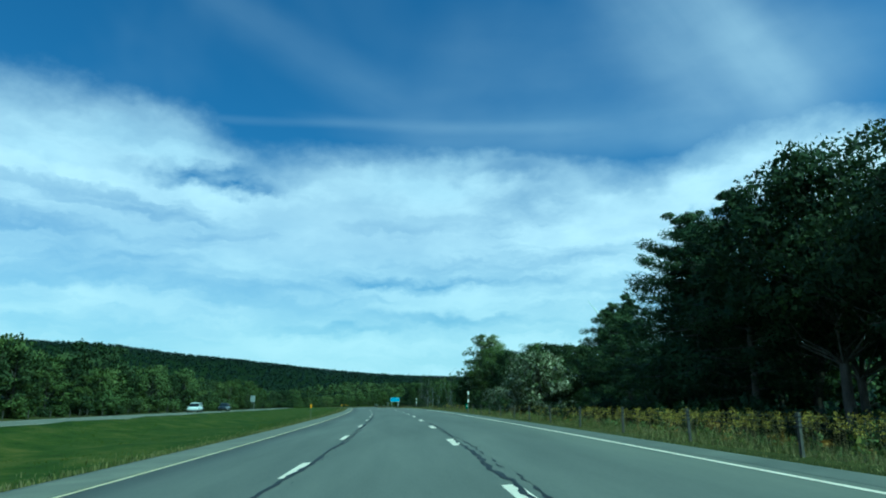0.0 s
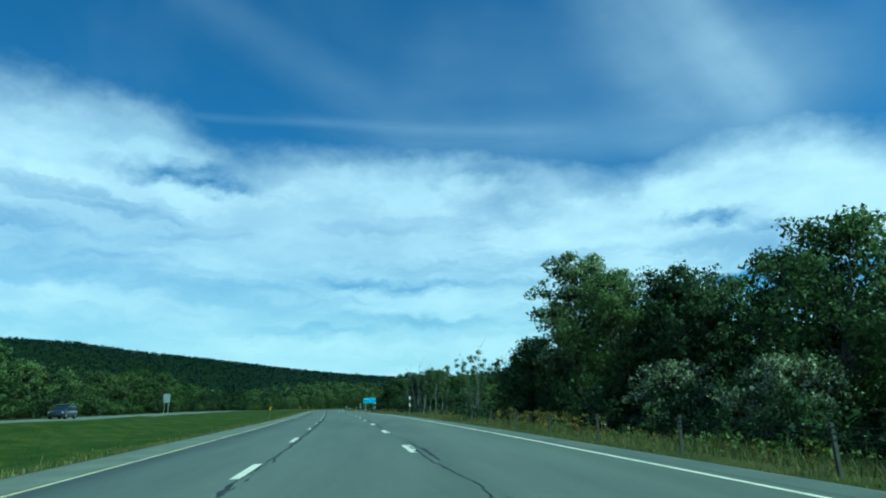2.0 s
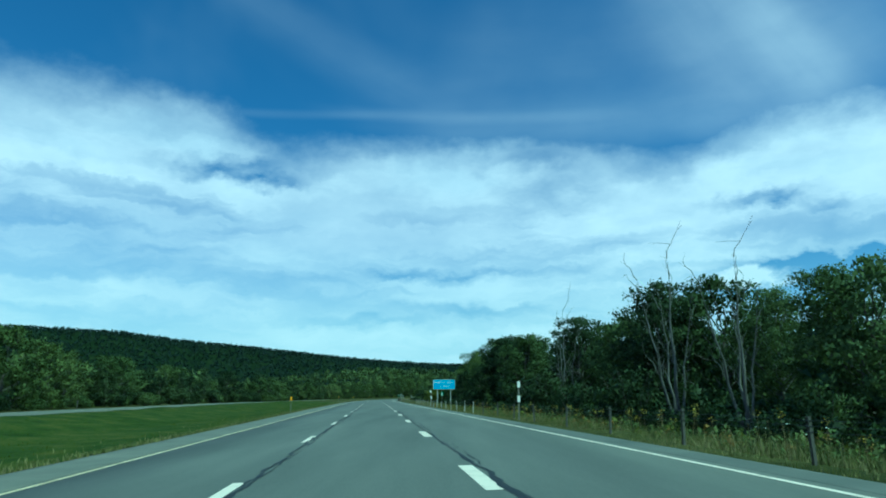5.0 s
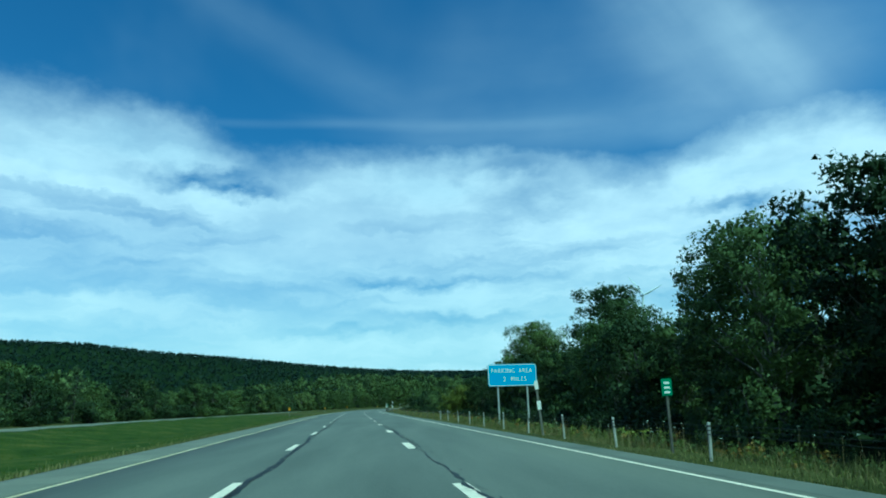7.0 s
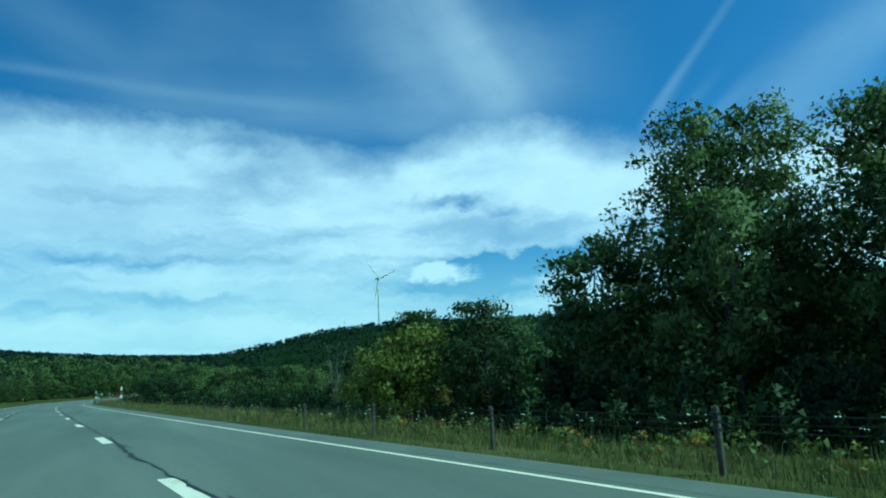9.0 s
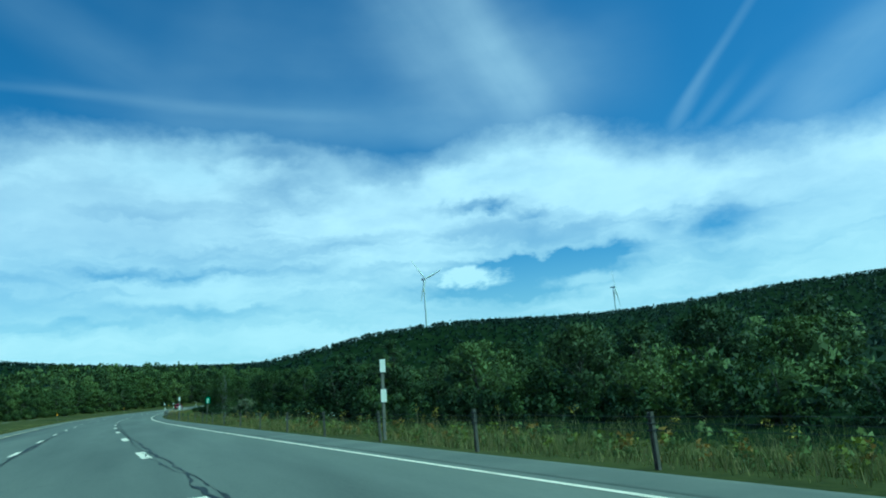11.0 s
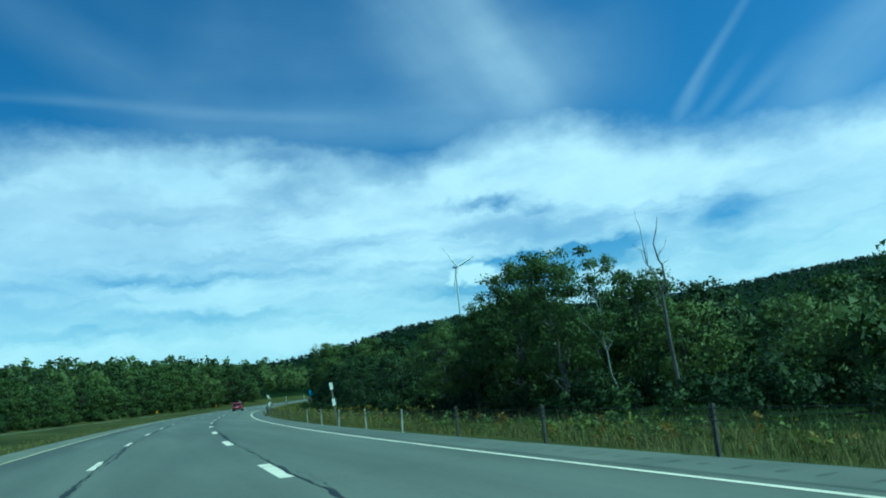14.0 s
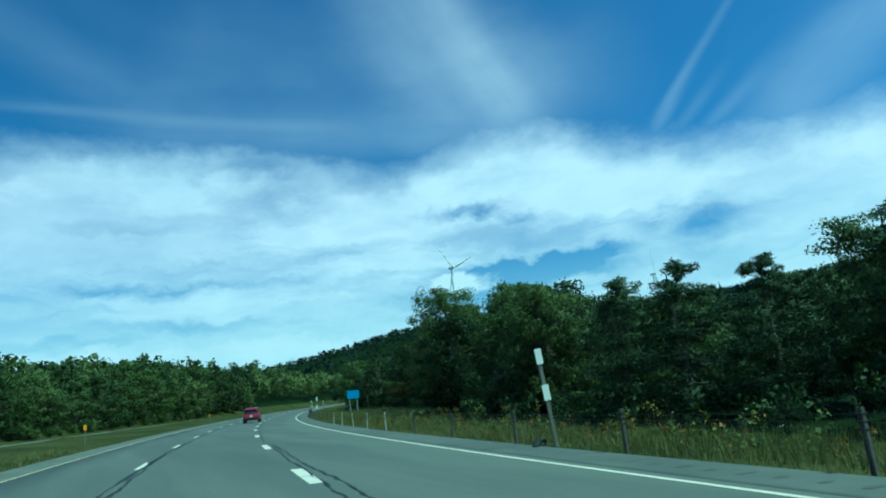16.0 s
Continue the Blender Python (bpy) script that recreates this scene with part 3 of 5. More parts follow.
def broad_tree(seed, h, wide, low, n_leaf, size, lobes=16, clumps=6, gap=1.0, inner=0.16, girth=1.0):
    """Trunk mesh data and crown data of a leafy tree: h tall, wide across, leaves from low up."""
    rng = np.random.default_rng(seed)
    wood, cs, sp = Wood(), [], []
    lean = rng.normal(0, 0.04 * h, 2)
    trunk = bend(rng, (0, 0, -0.3), (lean[0], lean[1], h * 0.82), 8, 0.02)
    wood.add(trunk, np.linspace((0.020 * h + 0.03) * girth, 0.02, 8), 7)
    for i in range(lobes):
        t = low + (1 - low) * (i + rng.uniform(0, 1)) / lobes
        ang = i * 2.4 + rng.uniform(-0.5, 0.5)
        prof = math.sin(math.pi * min(1, 0.16 + 0.80 * (t - low) / (1 - low))) ** 0.7
        r = wide / 2 * prof * rng.uniform(0.55, 1.15)
        k = trunk[min(7, int(t * 0.8 * 7))]
        tip = np.array([lean[0] * t + math.cos(ang) * r, lean[1] * t + math.sin(ang) * r, h * t * rng.uniform(0.95, 1.03)])
        br = bend(rng, k, tip, 5, 0.06)
        wood.add(br, np.linspace(0.006 * h * girth, 0.010, 5), 4)
        # each limb carries a rounded dome of tight leaf clumps
        dome = wide * rng.uniform(0.075, 0.12) * gap
        for _ in range(clumps):
            d = rng.normal(0, 1, 3)
            d[2] = abs(d[2]) * 0.8 - 0.25
            q = br[rng.integers(3, 5)] + d / np.linalg.norm(d) * dome * rng.uniform(0.5, 1.15)
            cs.append(q)
            sp.append(np.array([1, 1, 0.75]) * rng.uniform(0.030, 0.052) * (wide + 3))
    cs, sp = np.array(cs), np.array(sp)
    cs[:, 2] = np.clip(cs[:, 2], 0.15, h - 1.2 * sp[:, 2])
    return wood, *filled(rng, cs, sp, n_leaf, size, (lean[0] * 0.5, lean[1] * 0.5), inner)


def filled(rng, cs, sp, n_leaf, size, mid, inner):
    """Fine leaves over tight clumps, and larger sprays of leaves drawn in towards the stem that close the crown."""
    v, f, nrm = leaves(rng, cs, sp, n_leaf, size, aspect=0.7, heart=9)
    if inner:
        ci = cs.copy()
        ci[:, :2] = np.array(mid) + (ci[:, :2] - np.array(mid)) * 0.55
        v2, f2, n2 = leaves(rng, ci, np.asarray(sp) * 0.8, int(n_leaf * inner), size * 1.9)
        v, f = np.concatenate([v, v2]), np.concatenate([f, f2 + len(v)])
        nrm = np.concatenate([nrm, n2])
    v[:, 2] = np.maximum(v[:, 2], 0.02)
    return v, f, nrm


def pine(seed, h, wide, n_leaf, size, low=0.12, droop=0.1):
    """Layered conifer with level plates of needles."""
    rng = np.random.default_rng(seed)
    wood, cs, sp = Wood(), [], []
    trunk = bend(rng, (0, 0, -0.3), (rng.normal(0, 0.2), rng.normal(0, 0.2), h * 0.98), 9, 0.008)
    wood.add(trunk, np.linspace(0.016 * h + 0.03, 0.02, 9), 8)
    tiers = int(h * 1.25) + 3
    for i in range(tiers):
        t = low + (1 - low) * (i + 0.5) / tiers
        k = (t - low) / (1 - low)
        r = wide / 2 * (0.34 + 0.66 * math.sin(math.pi * min(1.0, 0.26 + 0.64 * k)) ** 0.8) * rng.uniform(0.65, 1.2) * (1 - k ** 7) * (1.06 - 0.36 * k)
        for j in range(5):
            ang = j * 1.257 + i * 0.7 + rng.uniform(-0.45, 0.45)
            rr = r * rng.uniform(0.45, 1.15) + 0.2
            z = h * t + rng.normal(0, 0.22)
            tip = (math.cos(ang) * rr, math.sin(ang) * rr, z + (0.34 * k - droop) * rr + rng.normal(0, 0.15))
            br = bend(rng, (0, 0, z), tip, 4, 0.04)
            wood.add(br, np.linspace(0.012 + 0.003 * h, 0.008, 4), 4)
            for m in (0.4, 0.7, 0.95):
                cs.append(np.array((0, 0, z)) * (1 - m) + np.array(tip) * m + rng.normal(0, 0.12, 3))
                sp.append(np.array([0.36, 0.36, 0.20]) * (0.45 + 0.26 * r) * (1 - 0.15 * k) * rng.uniform(0.7, 1.25))
    cs.append(np.array((0, 0, h - 0.35)))
    sp.append(np.array([0.1, 0.1, 0.35]))
    v, f, nrm = leaves(rng, cs, np.array(sp), n_leaf, size, flat=0.35, aspect=0.20, heart=7, heart_wide=0.38)
    v[:, 2] = np.maximum(v[:, 2], 0.02)
    return wood, v, f, nrm


def bush(seed, h, wide, n_leaf, size, stems=7):
    rng = np.random.default_rng(seed)
    wood, cs, sp = Wood(), [], []
    for i in range(stems):
        ang, r = rng.uniform(0, 6.28), wide / 2 * rng.uniform(0.15, 0.8)
        top = h * rng.uniform(0.6, 1.0) * (1 - 0.35 * (2 * r / wide) ** 2)
        br = bend(rng, (0.1 * math.cos(ang), 0.1 * math.sin(ang), -0.1), (math.cos(ang) * r, math.sin(ang) * r, top), 5, 0.05)
        wood.add(br, np.linspace(0.03 + 0.004 * h, 0.006, 5), 5)
        for m in range(7):
            cs.append(br[0] + (br[4] - br[0]) * rng.uniform(0.15, 1.0) + rng.normal(0, 0.10 * wide, 3) * np.array([1, 1, 0.5]))
            sp.append(np.array([0.09 * wide, 0.09 * wide, 0.08 * h]) * rng.uniform(0.7, 1.3))
    cs, sp = np.array(cs), np.array(sp)
    cs[:, 2] = np.clip(cs[:, 2], 0.15, h - 1.1 * sp[:, 2])
    return wood, *filled(rng, cs, np.array(sp), n_leaf, size, (0, 0), 0.16)


def make_plant(name, data, bark, leaf, label, category, group):
    """Trunk and crown under one root; returns the root."""
    wood, v, f, nrm = data
    root = new(name)
    tagged(root, label, category, group)
    part("trunk", wood.mesh("trunk", bark), root)
    part("crown", mesh_np("crown", v, f, leaf, normals=nrm), root)
    return root


class Kind:
    """A plant built once and copied to every further place."""
    def __init__(self, build):
        self.build, self.root = build, None

    def put(self, m, label=""):
        if self.root is None:
            self.root = self.build()
            self.root.matrix_basis = m
            ob = self.root
            self.scale = tuple(ob.scale)
        else:
            ob = copy_thing(self.root, m @ Matrix.Diagonal((1 / self.scale[0], 1 / self.scale[1], 1 / self.scale[2], 1)))
        return tagged(ob, label) if label else ob


G_R, G_L, G_B = "trees beside the carriageway", "trees beyond the opposite road", "bushes along the verge"


def kind_tree(name, data, bark, leaf, label, category="tree", group=G_R):
    return Kind(lambda: make_plant(name, data(), bark, leaf, label, category, group))


def kinds_of(name, n, make, own, bark, leaf, labels, category="tree", group=G_R):
    leaf = leaf if isinstance(leaf, tuple) else (leaf,) * n
    labels = labels if isinstance(labels, tuple) else (labels,) * n
    return [(kind_tree(name, lambda i=i: make(i), bark, leaf[i], labels[i], category, group), own) for i in range(n)]


OAK = kinds_of("oak_tree", 3, lambda i: broad_tree(100 + i, 12, 9.0, 0.12, 12000, 0.21, 40, 10), 12, M_BARK, (M_LEAF, M_LEAF_DARK, M_LEAF), "tall dark green broadleaf tree with a ragged crown")
TALL_OAK = kinds_of("oak_tree", 2, lambda i: broad_tree(130 + i, 13, 9.5, 0.36, 13000, 0.20, 36, 10), 13, M_BARK, M_LEAF_DARK, "tall dark oak with a bare lower trunk over the wood floor")
OLIVE_OAK = kinds_of("oak_tree", 2, lambda i: broad_tree(110 + i, 12, 8.6, 0.10, 19000, 0.17, 44, 11), 12, M_BARK, M_LEAF_FRESH, "tall olive-green broadleaf tree with a full crown")
MAPLE = kinds_of("maple_tree", 4, lambda i: broad_tree(120 + i, 7, 6.0, 0.06, 6200, 0.155, 30, 10), 7, M_BARK, (M_LEAF, M_LEAF_DARK, M_LEAF_DARK, M_LEAF), "bushy green broadleaf tree at the edge of the wood")
ASPEN = kinds_of("aspen_tree", 2, lambda i: broad_tree(140 + i, 10, 6.5, 0.24, 11500, 0.14, 28, 10), 10, M_DEAD, M_LEAF, "tall green tree with a pale trunk")
POPLAR = kinds_of("poplar_tree", 1, lambda i: broad_tree(116, 12, 6.6, 0.28, 13000, 0.20, 34, 9), 12, M_DEAD, M_LEAF_GLINT, "tall poplar with pale glints coloured into its green leaves")
SAPLING = kinds_of("young_tree", 3, lambda i: broad_tree(150 + i, 4.5, 4.6, 0.05, 3700, 0.135, 22, 8), 4.5, M_BARK, (M_LEAF_FRESH, M_LEAF, M_LEAF_DARK), "young bushy green tree at the edge of the wood")
BIRCH = kinds_of("birch_tree", 3, lambda i: broad_tree(160 + i, 10, 3.9, 0.46, 2300, 0.15, 9, 6, 0.8, 0.06, 0.27), 10, M_BIRCH, M_LEAF, "thin birch with white bark and sparse tufts of leaves")
PINE = kinds_of("pine_tree", 2, lambda i: pine(180 + i, 10, 8.8, 27000, 0.27), 10, M_BARK, M_NEEDLE, "dark green conifer with level layered branches")
YOUNG_PINE = kinds_of("young_pine", 3, lambda i: pine(185 + i, 5.4, 5.4, 13000, 0.19, 0.05, 0.17), 5.4, M_BARK, M_NEEDLE, "young dark green pine with feathery boughs down to the grass")
BUSH = kinds_of("bush", 4, lambda i: bush(200 + i, 2.4, 3.4, 1750, 0.115, 9), 2.4, M_BARK, (M_LEAF, M_LEAF_DARK, M_LEAF_DARK, M_LEAF_TURN),
                ("green leafy bush behind the roadside cables", "dark green bush behind the roadside cables", "dark tangled bush behind the roadside cables", "bush with leaves turning brownish yellow"), "bush", G_B)
PALE = kinds_of("pale_bush", 1, lambda i: broad_tree(230, 5.5, 6.0, 0.05, 7500, 0.18, 26, 9, girth=0.55), 5.5, M_BARK, M_LEAF_PALE, "large bush with pale silvery leaves", "bush", G_B)
WILLOW = kinds_of("willow_bush", 1, lambda i: bush(240, 4.6, 5.0, 14000, 0.13, 18), 4.6, M_BARK, M_LEAF_LIGHT, "bright yellow-green rounded willow bush", "bush", G_B)
FAR_TREE = kinds_of("woodland_tree", 5, lambda i: broad_tree(260 + i, 9, 8.0, 0.03, 3000, 0.28, 22, 7), 9, M_BARK, (M_LEAF, M_LEAF_DARK, M_LEAF_DARK, M_LEAF, M_LEAF_FRESH),
                    ("green broadleaf tree in a dense wood", "green rounded broadleaf tree in a dense wood", "dark spreading tree in a dense wood", "green spreading tree in a dense wood", "green leafy tree in front of a dense wood"), "tree", G_L)
THICKET = kinds_of("thicket_bush", 2, lambda i: bush(250 + i, 3.2, 4.2, 2300, 0.125, 11), 3.2, M_BARK, (M_LEAF_FRESH, M_LEAF), "olive-green leafy thicket bush behind the verge", "bush", G_B)
MID_TREE = kinds_of("inner_tree", 3, lambda i: broad_tree(290 + i, 9, 8.0, 0.03, 2400, 0.30, 24, 8), 9, M_BARK, (M_LEAF, M_LEAF_DARK, M_LEAF_DARK), "green broadleaf tree inside the roadside wood")
LOW_SCRUB = kinds_of("scrub_bush", 3, lambda i: bush(255 + i, 3.0, 4.6, 1200, 0.19, 9), 3.0, M_BARK, (M_LEAF, M_LEAF_DARK, M_LEAF_FRESH), "leafy green scrub at the foot of the wood", "bush", G_L)
FAR_PINE = kinds_of("woodland_pine", 1, lambda i: pine(280, 10, 5.2, 1700, 0.62), 10, M_BARK, M_NEEDLE, "dark pointed conifer in a dense wood", "tree", G_L)


def bare_tree(seed, h, wide, stems=4):
    """A leafless tree: thin upright stems from one foot, each with limbs and twigs."""
    rng = np.random.default_rng(seed)
    wood = Wood()
    for i in range(stems):
        ang, tall = i * 2.4 + rng.uniform(-0.4, 0.4), h * (1.0, 0.86, 0.72, 0.80, 0.6)[i % 5]
        out = h * wide * (0.05 if i == 0 else rng.uniform(0.22, 0.42))
        foot = np.array([0.09 * math.cos(ang), 0.09 * math.sin(ang), -0.3])
        tip = np.array([math.cos(ang) * out, math.sin(ang) * out, tall])
        stem = bend(rng, foot, tip, 9, 0.009)
        wood.add(stem, np.linspace(0.014 * h * (1 if i == 0 else 0.8), 0.006, 9), 6)
        for k in range(7):
            q = stem[min(8, 3 + k * 6 // 7)]
            a2, ln = ang + rng.uniform(-1.8, 1.8), tall * rng.uniform(0.10, 0.24)
            br = bend(rng, q, q + np.array([math.cos(a2) * ln * 0.55, math.sin(a2) * ln * 0.55, ln * 0.85]), 5, 0.05)
            wood.add(br, np.linspace(0.032, 0.009, 5), 4)
            for _ in range(3):
                p0 = br[rng.integers(1, 5)]
                wood.add(bend(rng, p0, p0 + rng.normal(0, 0.16, 3) * ln + np.array([0, 0, 0.22 * ln]), 3, 0.06), np.linspace(0.014, 0.006, 3), 3)
    root = tagged(new("bare_tree"), "leafless grey tree with thin upright limbs", "tree", G_R)
    part("trunk", wood.mesh("trunk", M_DEAD), root)
    return root


def forked_tree(seed, h):
    """A dead stem that forks into two bare crooked limbs."""
    rng = np.random.default_rng(seed)
    wood = Wood()
    stem = bend(rng, (0, 0, -0.3), (0.1, 0.05, h * 0.62), 7, 0.015)
    wood.add(stem, np.linspace(0.012 * h, 0.008 * h, 7), 7)
    for dx, top, r in ((-0.13, 1.0, 0.008), (0.10, 0.95, 0.007), (0.16, 0.74, 0.004)):
        br = bend(rng, stem[6] if top > 0.8 else stem[5], (dx * h, 0.03 * h * top, h * top), 7, 0.06)
        wood.add(br, np.linspace(r * h, 0.007, 7), 5)
        for _ in range(4):
            q = br[rng.integers(2, 7)]
            wood.add(bend(rng, q, q + rng.normal(0, 0.05, 3) * h + np.array([0, 0, 0.07 * h]), 4, 0.06), np.linspace(0.014, 0.004, 4), 4)
    root = tagged(new("bare_tree"), "dead grey tree forked into two crooked limbs", "tree", G_R)
    part("trunk", wood.mesh("trunk", M_DEAD), root)
    return root


BARE = [(Kind(lambda: bare_tree(300, 10, 0.5)), 10)]
FORK = [(Kind(lambda: forked_tree(305, 7.4)), 7.4)]

# skyline of the wood's edge: distance along the road, height of the trees
EDGE_S = [-60, -10, 5, 11, 18, 24, 28, 38, 50, 62, 74, 86, 90, 95, 99, 102.5, 106, 112, 120, 127, 138, 148, 158, 172, 190, 208, 220, 225, 231, 241, 245, 250, 255, 262, 265, 269, 272, 276, 280, 285, 293, 306, 330, 345, 355, 360, 366, 371, 376, 381, 389, 393, 397, 403, 407, 409, 412.5, 417, 421, 424, 430, 434, 440, 444, 449, 455, 463, 475, 481, 486, 491, 494, 498, 502, 507, 512, 524, 545, 620, 900]
EDGE_H = [12, 12.5, 12.5, 11.6, 10.0, 7.2, 6.2, 6.2, 7.4, 8.2, 7.8, 9.0, 7.5, 5.4, 4.8, 4.2, 3.5, 3.6, 4.0, 5.0, 6.4, 6.6, 6.8, 8.0, 8.2, 8.4, 8.6, 6.2, 6.4, 6.4, 6, 6, 5.8, 6, 6.2, 6.2, 6, 5.4, 5.0, 4.2, 3.9, 3.8, 3.8, 4.4, 4.2, 4.6, 4.4, 3.9, 4.2, 4.0, 4.1, 4.2, 3.8, 3.4, 3.4, 4.9, 5.2, 4.3, 4.6, 4.6, 4.4, 5.6, 6.6, 6.4, 5.8, 4.7, 4.6, 5.2, 4.9, 4.5, 5.0, 4.3, 5.3, 6.5, 6.9, 6.6, 10.0, 9.5, 9.0, 10.0]


def edge_height(s):
    return float(np.interp(s, EDGE_S, EDGE_H))


rng_w = np.random.default_rng(77)


def wood_front(s):
    """Offset at which the first bushes of the wood stand."""
    return np.interp(s, [262, 284, 330, 350, 405, 420, 462, 472, 498, 530], [13.4, 16.2, 16.2, 13.4, 13.4, 15.4, 15.4, 13.4, 13.4, 21.0])


def pick(kinds, s, u, h, label=""):
    k, own = kinds[int(rng_w.integers(0, len(kinds)))]
    return k.put(stand(s, u, float(rng_w.uniform(0, 360)), -0.05, h / own), label)


LEFT_S = [-40, 40, 90, 150, 200, 215, 240, 300, 520, 600, 640, 740, 900]
LEFT_H = [11, 11.5, 11, 9, 11, 10, 8, 9, 9, 11, 14, 17, 18]


def plant_right():
    # trees that stand out of the edge: kind, distance, offset, height
    for kinds, s, u, h in ((TALL_OAK, -4, 20, 12.0), (TALL_OAK, -11, 19.5, 12.0), (TALL_OAK, 4, 20.5, 13.2), (TALL_OAK, 10, 23, 12.8), (PINE, 14.5, 18.6, 13.0), (PINE, 17.5, 20.5, 12.6), (PINE, 31.4, 19.0, 9.5), (PINE, 41.5, 24.5, 11.8), (PINE, 46.5, 25.0, 10.2), (PINE, 36.2, 21.5, 9.6),
                           (PALE, 33.6, 12.9, 5.9), (PALE, 38.6, 13.6, 5.2), (PALE, 57.5, 14.8, 3.2), (PALE, 66.5, 15.4, 3.6), (ASPEN, 71, 18.5, 8.0), (POPLAR, 81.5, 16.3, 12.1), (OLIVE_OAK, 75.0, 16.6, 9.6), (OAK, 69, 17.0, 8.6),
                           (MAPLE, 86, 14.0, 6.6), (BARE, 101.0, 13.0, 6.6), (OAK, 93.0, 16.5, 6.8), (MAPLE, 98.5, 16.0, 4.4), (BARE, 161, 15.0, 8.6), (BARE, 155, 15.2, 7.4), (BARE, 183, 15.5, 8.6), (FORK, 425.3, 16.0, 6.6), (BIRCH, 119.6, 11.8, 6.2), (BIRCH, 120.2, 11.2, 5.4), (BIRCH, 112.5, 11.9, 3.9), (BIRCH, 127.3, 11.2, 5.8), (BIRCH, 108.8, 14.0, 3.6), (BIRCH, 116.0, 15.0, 4.6), (BIRCH, 97.5, 14.5, 3.8), (BIRCH, 138, 20.5, 9.8), (BIRCH, 142, 19.0, 8.9), (BIRCH, 146, 18.0, 8.2), (BIRCH, 130.0, 14.0, 7.0),
                           (OAK, 206, 15.4, 8.3), (ASPEN, 213.5, 16.0, 8.9), (MAPLE, 227.5, 16.5, 6.4), (MAPLE, 231.5, 16.5, 6.7), (OAK, 235, 17.5, 6.8), (MAPLE, 274.5, 16.0, 5.0), (MAPLE, 280.5, 16.0, 5.2), (MAPLE, 380, 15.4, 4.3), (MAPLE, 375, 16.0, 4.1), (ASPEN, 370.8, 15.8, 4.2), (ASPEN, 391.3, 15.8, 4.7), (YOUNG_PINE, 358.5, 16.0, 4.1), (YOUNG_PINE, 352, 16.4, 4.4), (YOUNG_PINE, 364, 16.8, 4.3), (ASPEN, 448.5, 16.0, 5.9), (OAK, 199, 15.8, 8.2), (OLIVE_OAK, 266.0, 20.6, 10.9), (OLIVE_OAK, 260.5, 20.5, 9.3), (MAPLE, 264.0, 17.5, 7.0), (MAPLE, 269.5, 18.0, 6.6), (MAPLE, 257.5, 18.0, 6.6), (OAK, 250.5, 24.5, 12.4), (ASPEN, 246.5, 23.5, 10.4), (BARE, 231, 17.0, 5.4),
                           (WILLOW, 276.8, 13.2, 4.8), (BARE, 291, 16.0, 4.6), (BARE, 389.3, 12.0, 2.6),
                           (ASPEN, 437.8, 16.6, 7.7), (ASPEN, 433.0, 16.4, 7.4), (BIRCH, 429.5, 16.6, 6.8), (PALE, 384, 13.4, 2.0), (MAPLE, 385.5, 15.6, 4.2), (MAPLE, 401, 15.4, 4.7), (YOUNG_PINE, 486, 15.0, 5.0), (YOUNG_PINE, 490.5, 15.5, 5.2), (YOUNG_PINE, 482.5, 15.2, 4.4), (ASPEN, 482.0, 19.2, 5.7), (YOUNG_PINE, 476.5, 15.2, 4.6), (YOUNG_PINE, 493.5, 17.5, 5.2), (YOUNG_PINE, 471.5, 15.6, 4.6),
                           (OLIVE_OAK, 522.5, 17.8, 10.4), (MAPLE, 516, 16.5, 7.2), (OLIVE_OAK, 499.6, 16.6, 6.8), (MAPLE, 507, 16.6, 6.1), (ASPEN, 443.0, 16.2, 6.2)):
        pick(kinds, s, u, h)
    # front of the wood
    for s in np.arange(-7, 600, 5.4):
        h = edge_height(s)
        s1 = s + rng_w.uniform(-1.5, 1.5)
        u = rng_w.uniform(wood_front(s) + (2.8 if s > 280 else 4.6), wood_front(s) + 8.1)
        hh = h * rng_w.uniform(0.92, 1.12)
        c = rng_w.random()
        hh *= rng_w.uniform(0.72, 1.06) if hh < 5.6 else 0.86 if s < 9 else 1.0
        hh *= 0.88 if 346 < s < 372 else 1.0
        conifer = (458 < s < 512) or (0 < s < 43) or (346 < s < 372)
        kinds = TALL_OAK if s < 9 else (YOUNG_PINE if s > 300 else PINE) if conifer and c < 0.82 else OAK if hh > 8.5 and s < 560 else ASPEN if c < 0.12 and hh > 5 else BIRCH if c < 0.20 and hh > 5 else MAPLE if hh > 5.2 else SAPLING
        pick(kinds, s1, u, hh)
    # the wood beyond the bend
    for s in np.arange(604, 900, 6.0):
        pick(FAR_TREE, s + rng_w.uniform(-2, 2), rng_w.uniform(15.5, 21.0), rng_w.uniform(6.5, 10.5))
    # a further row closes the wood
    for s in np.arange(-5, 640, 8.0):
        h = edge_height(s) * 0.98 * rng_w.uniform(0.85, 1.08)
        pick(MID_TREE, s + rng_w.uniform(-2, 2), max(26, wood_front(s) + 8) + rng_w.uniform(-2, 2), h)
    # bushes behind the cables
    for s in np.arange(-14, 590, 3.7):
        h = min(3.4, 0.42 * edge_height(s)) * rng_w.uniform(0.4, 1.2)
        if s < 12:
            continue
        if not 468 < s < 498:
            pick(BUSH[:3] if rng_w.random() < 0.95 else BUSH[3:], s + rng_w.uniform(-1, 1), wood_front(s) + rng_w.uniform(0, 3.0), h)


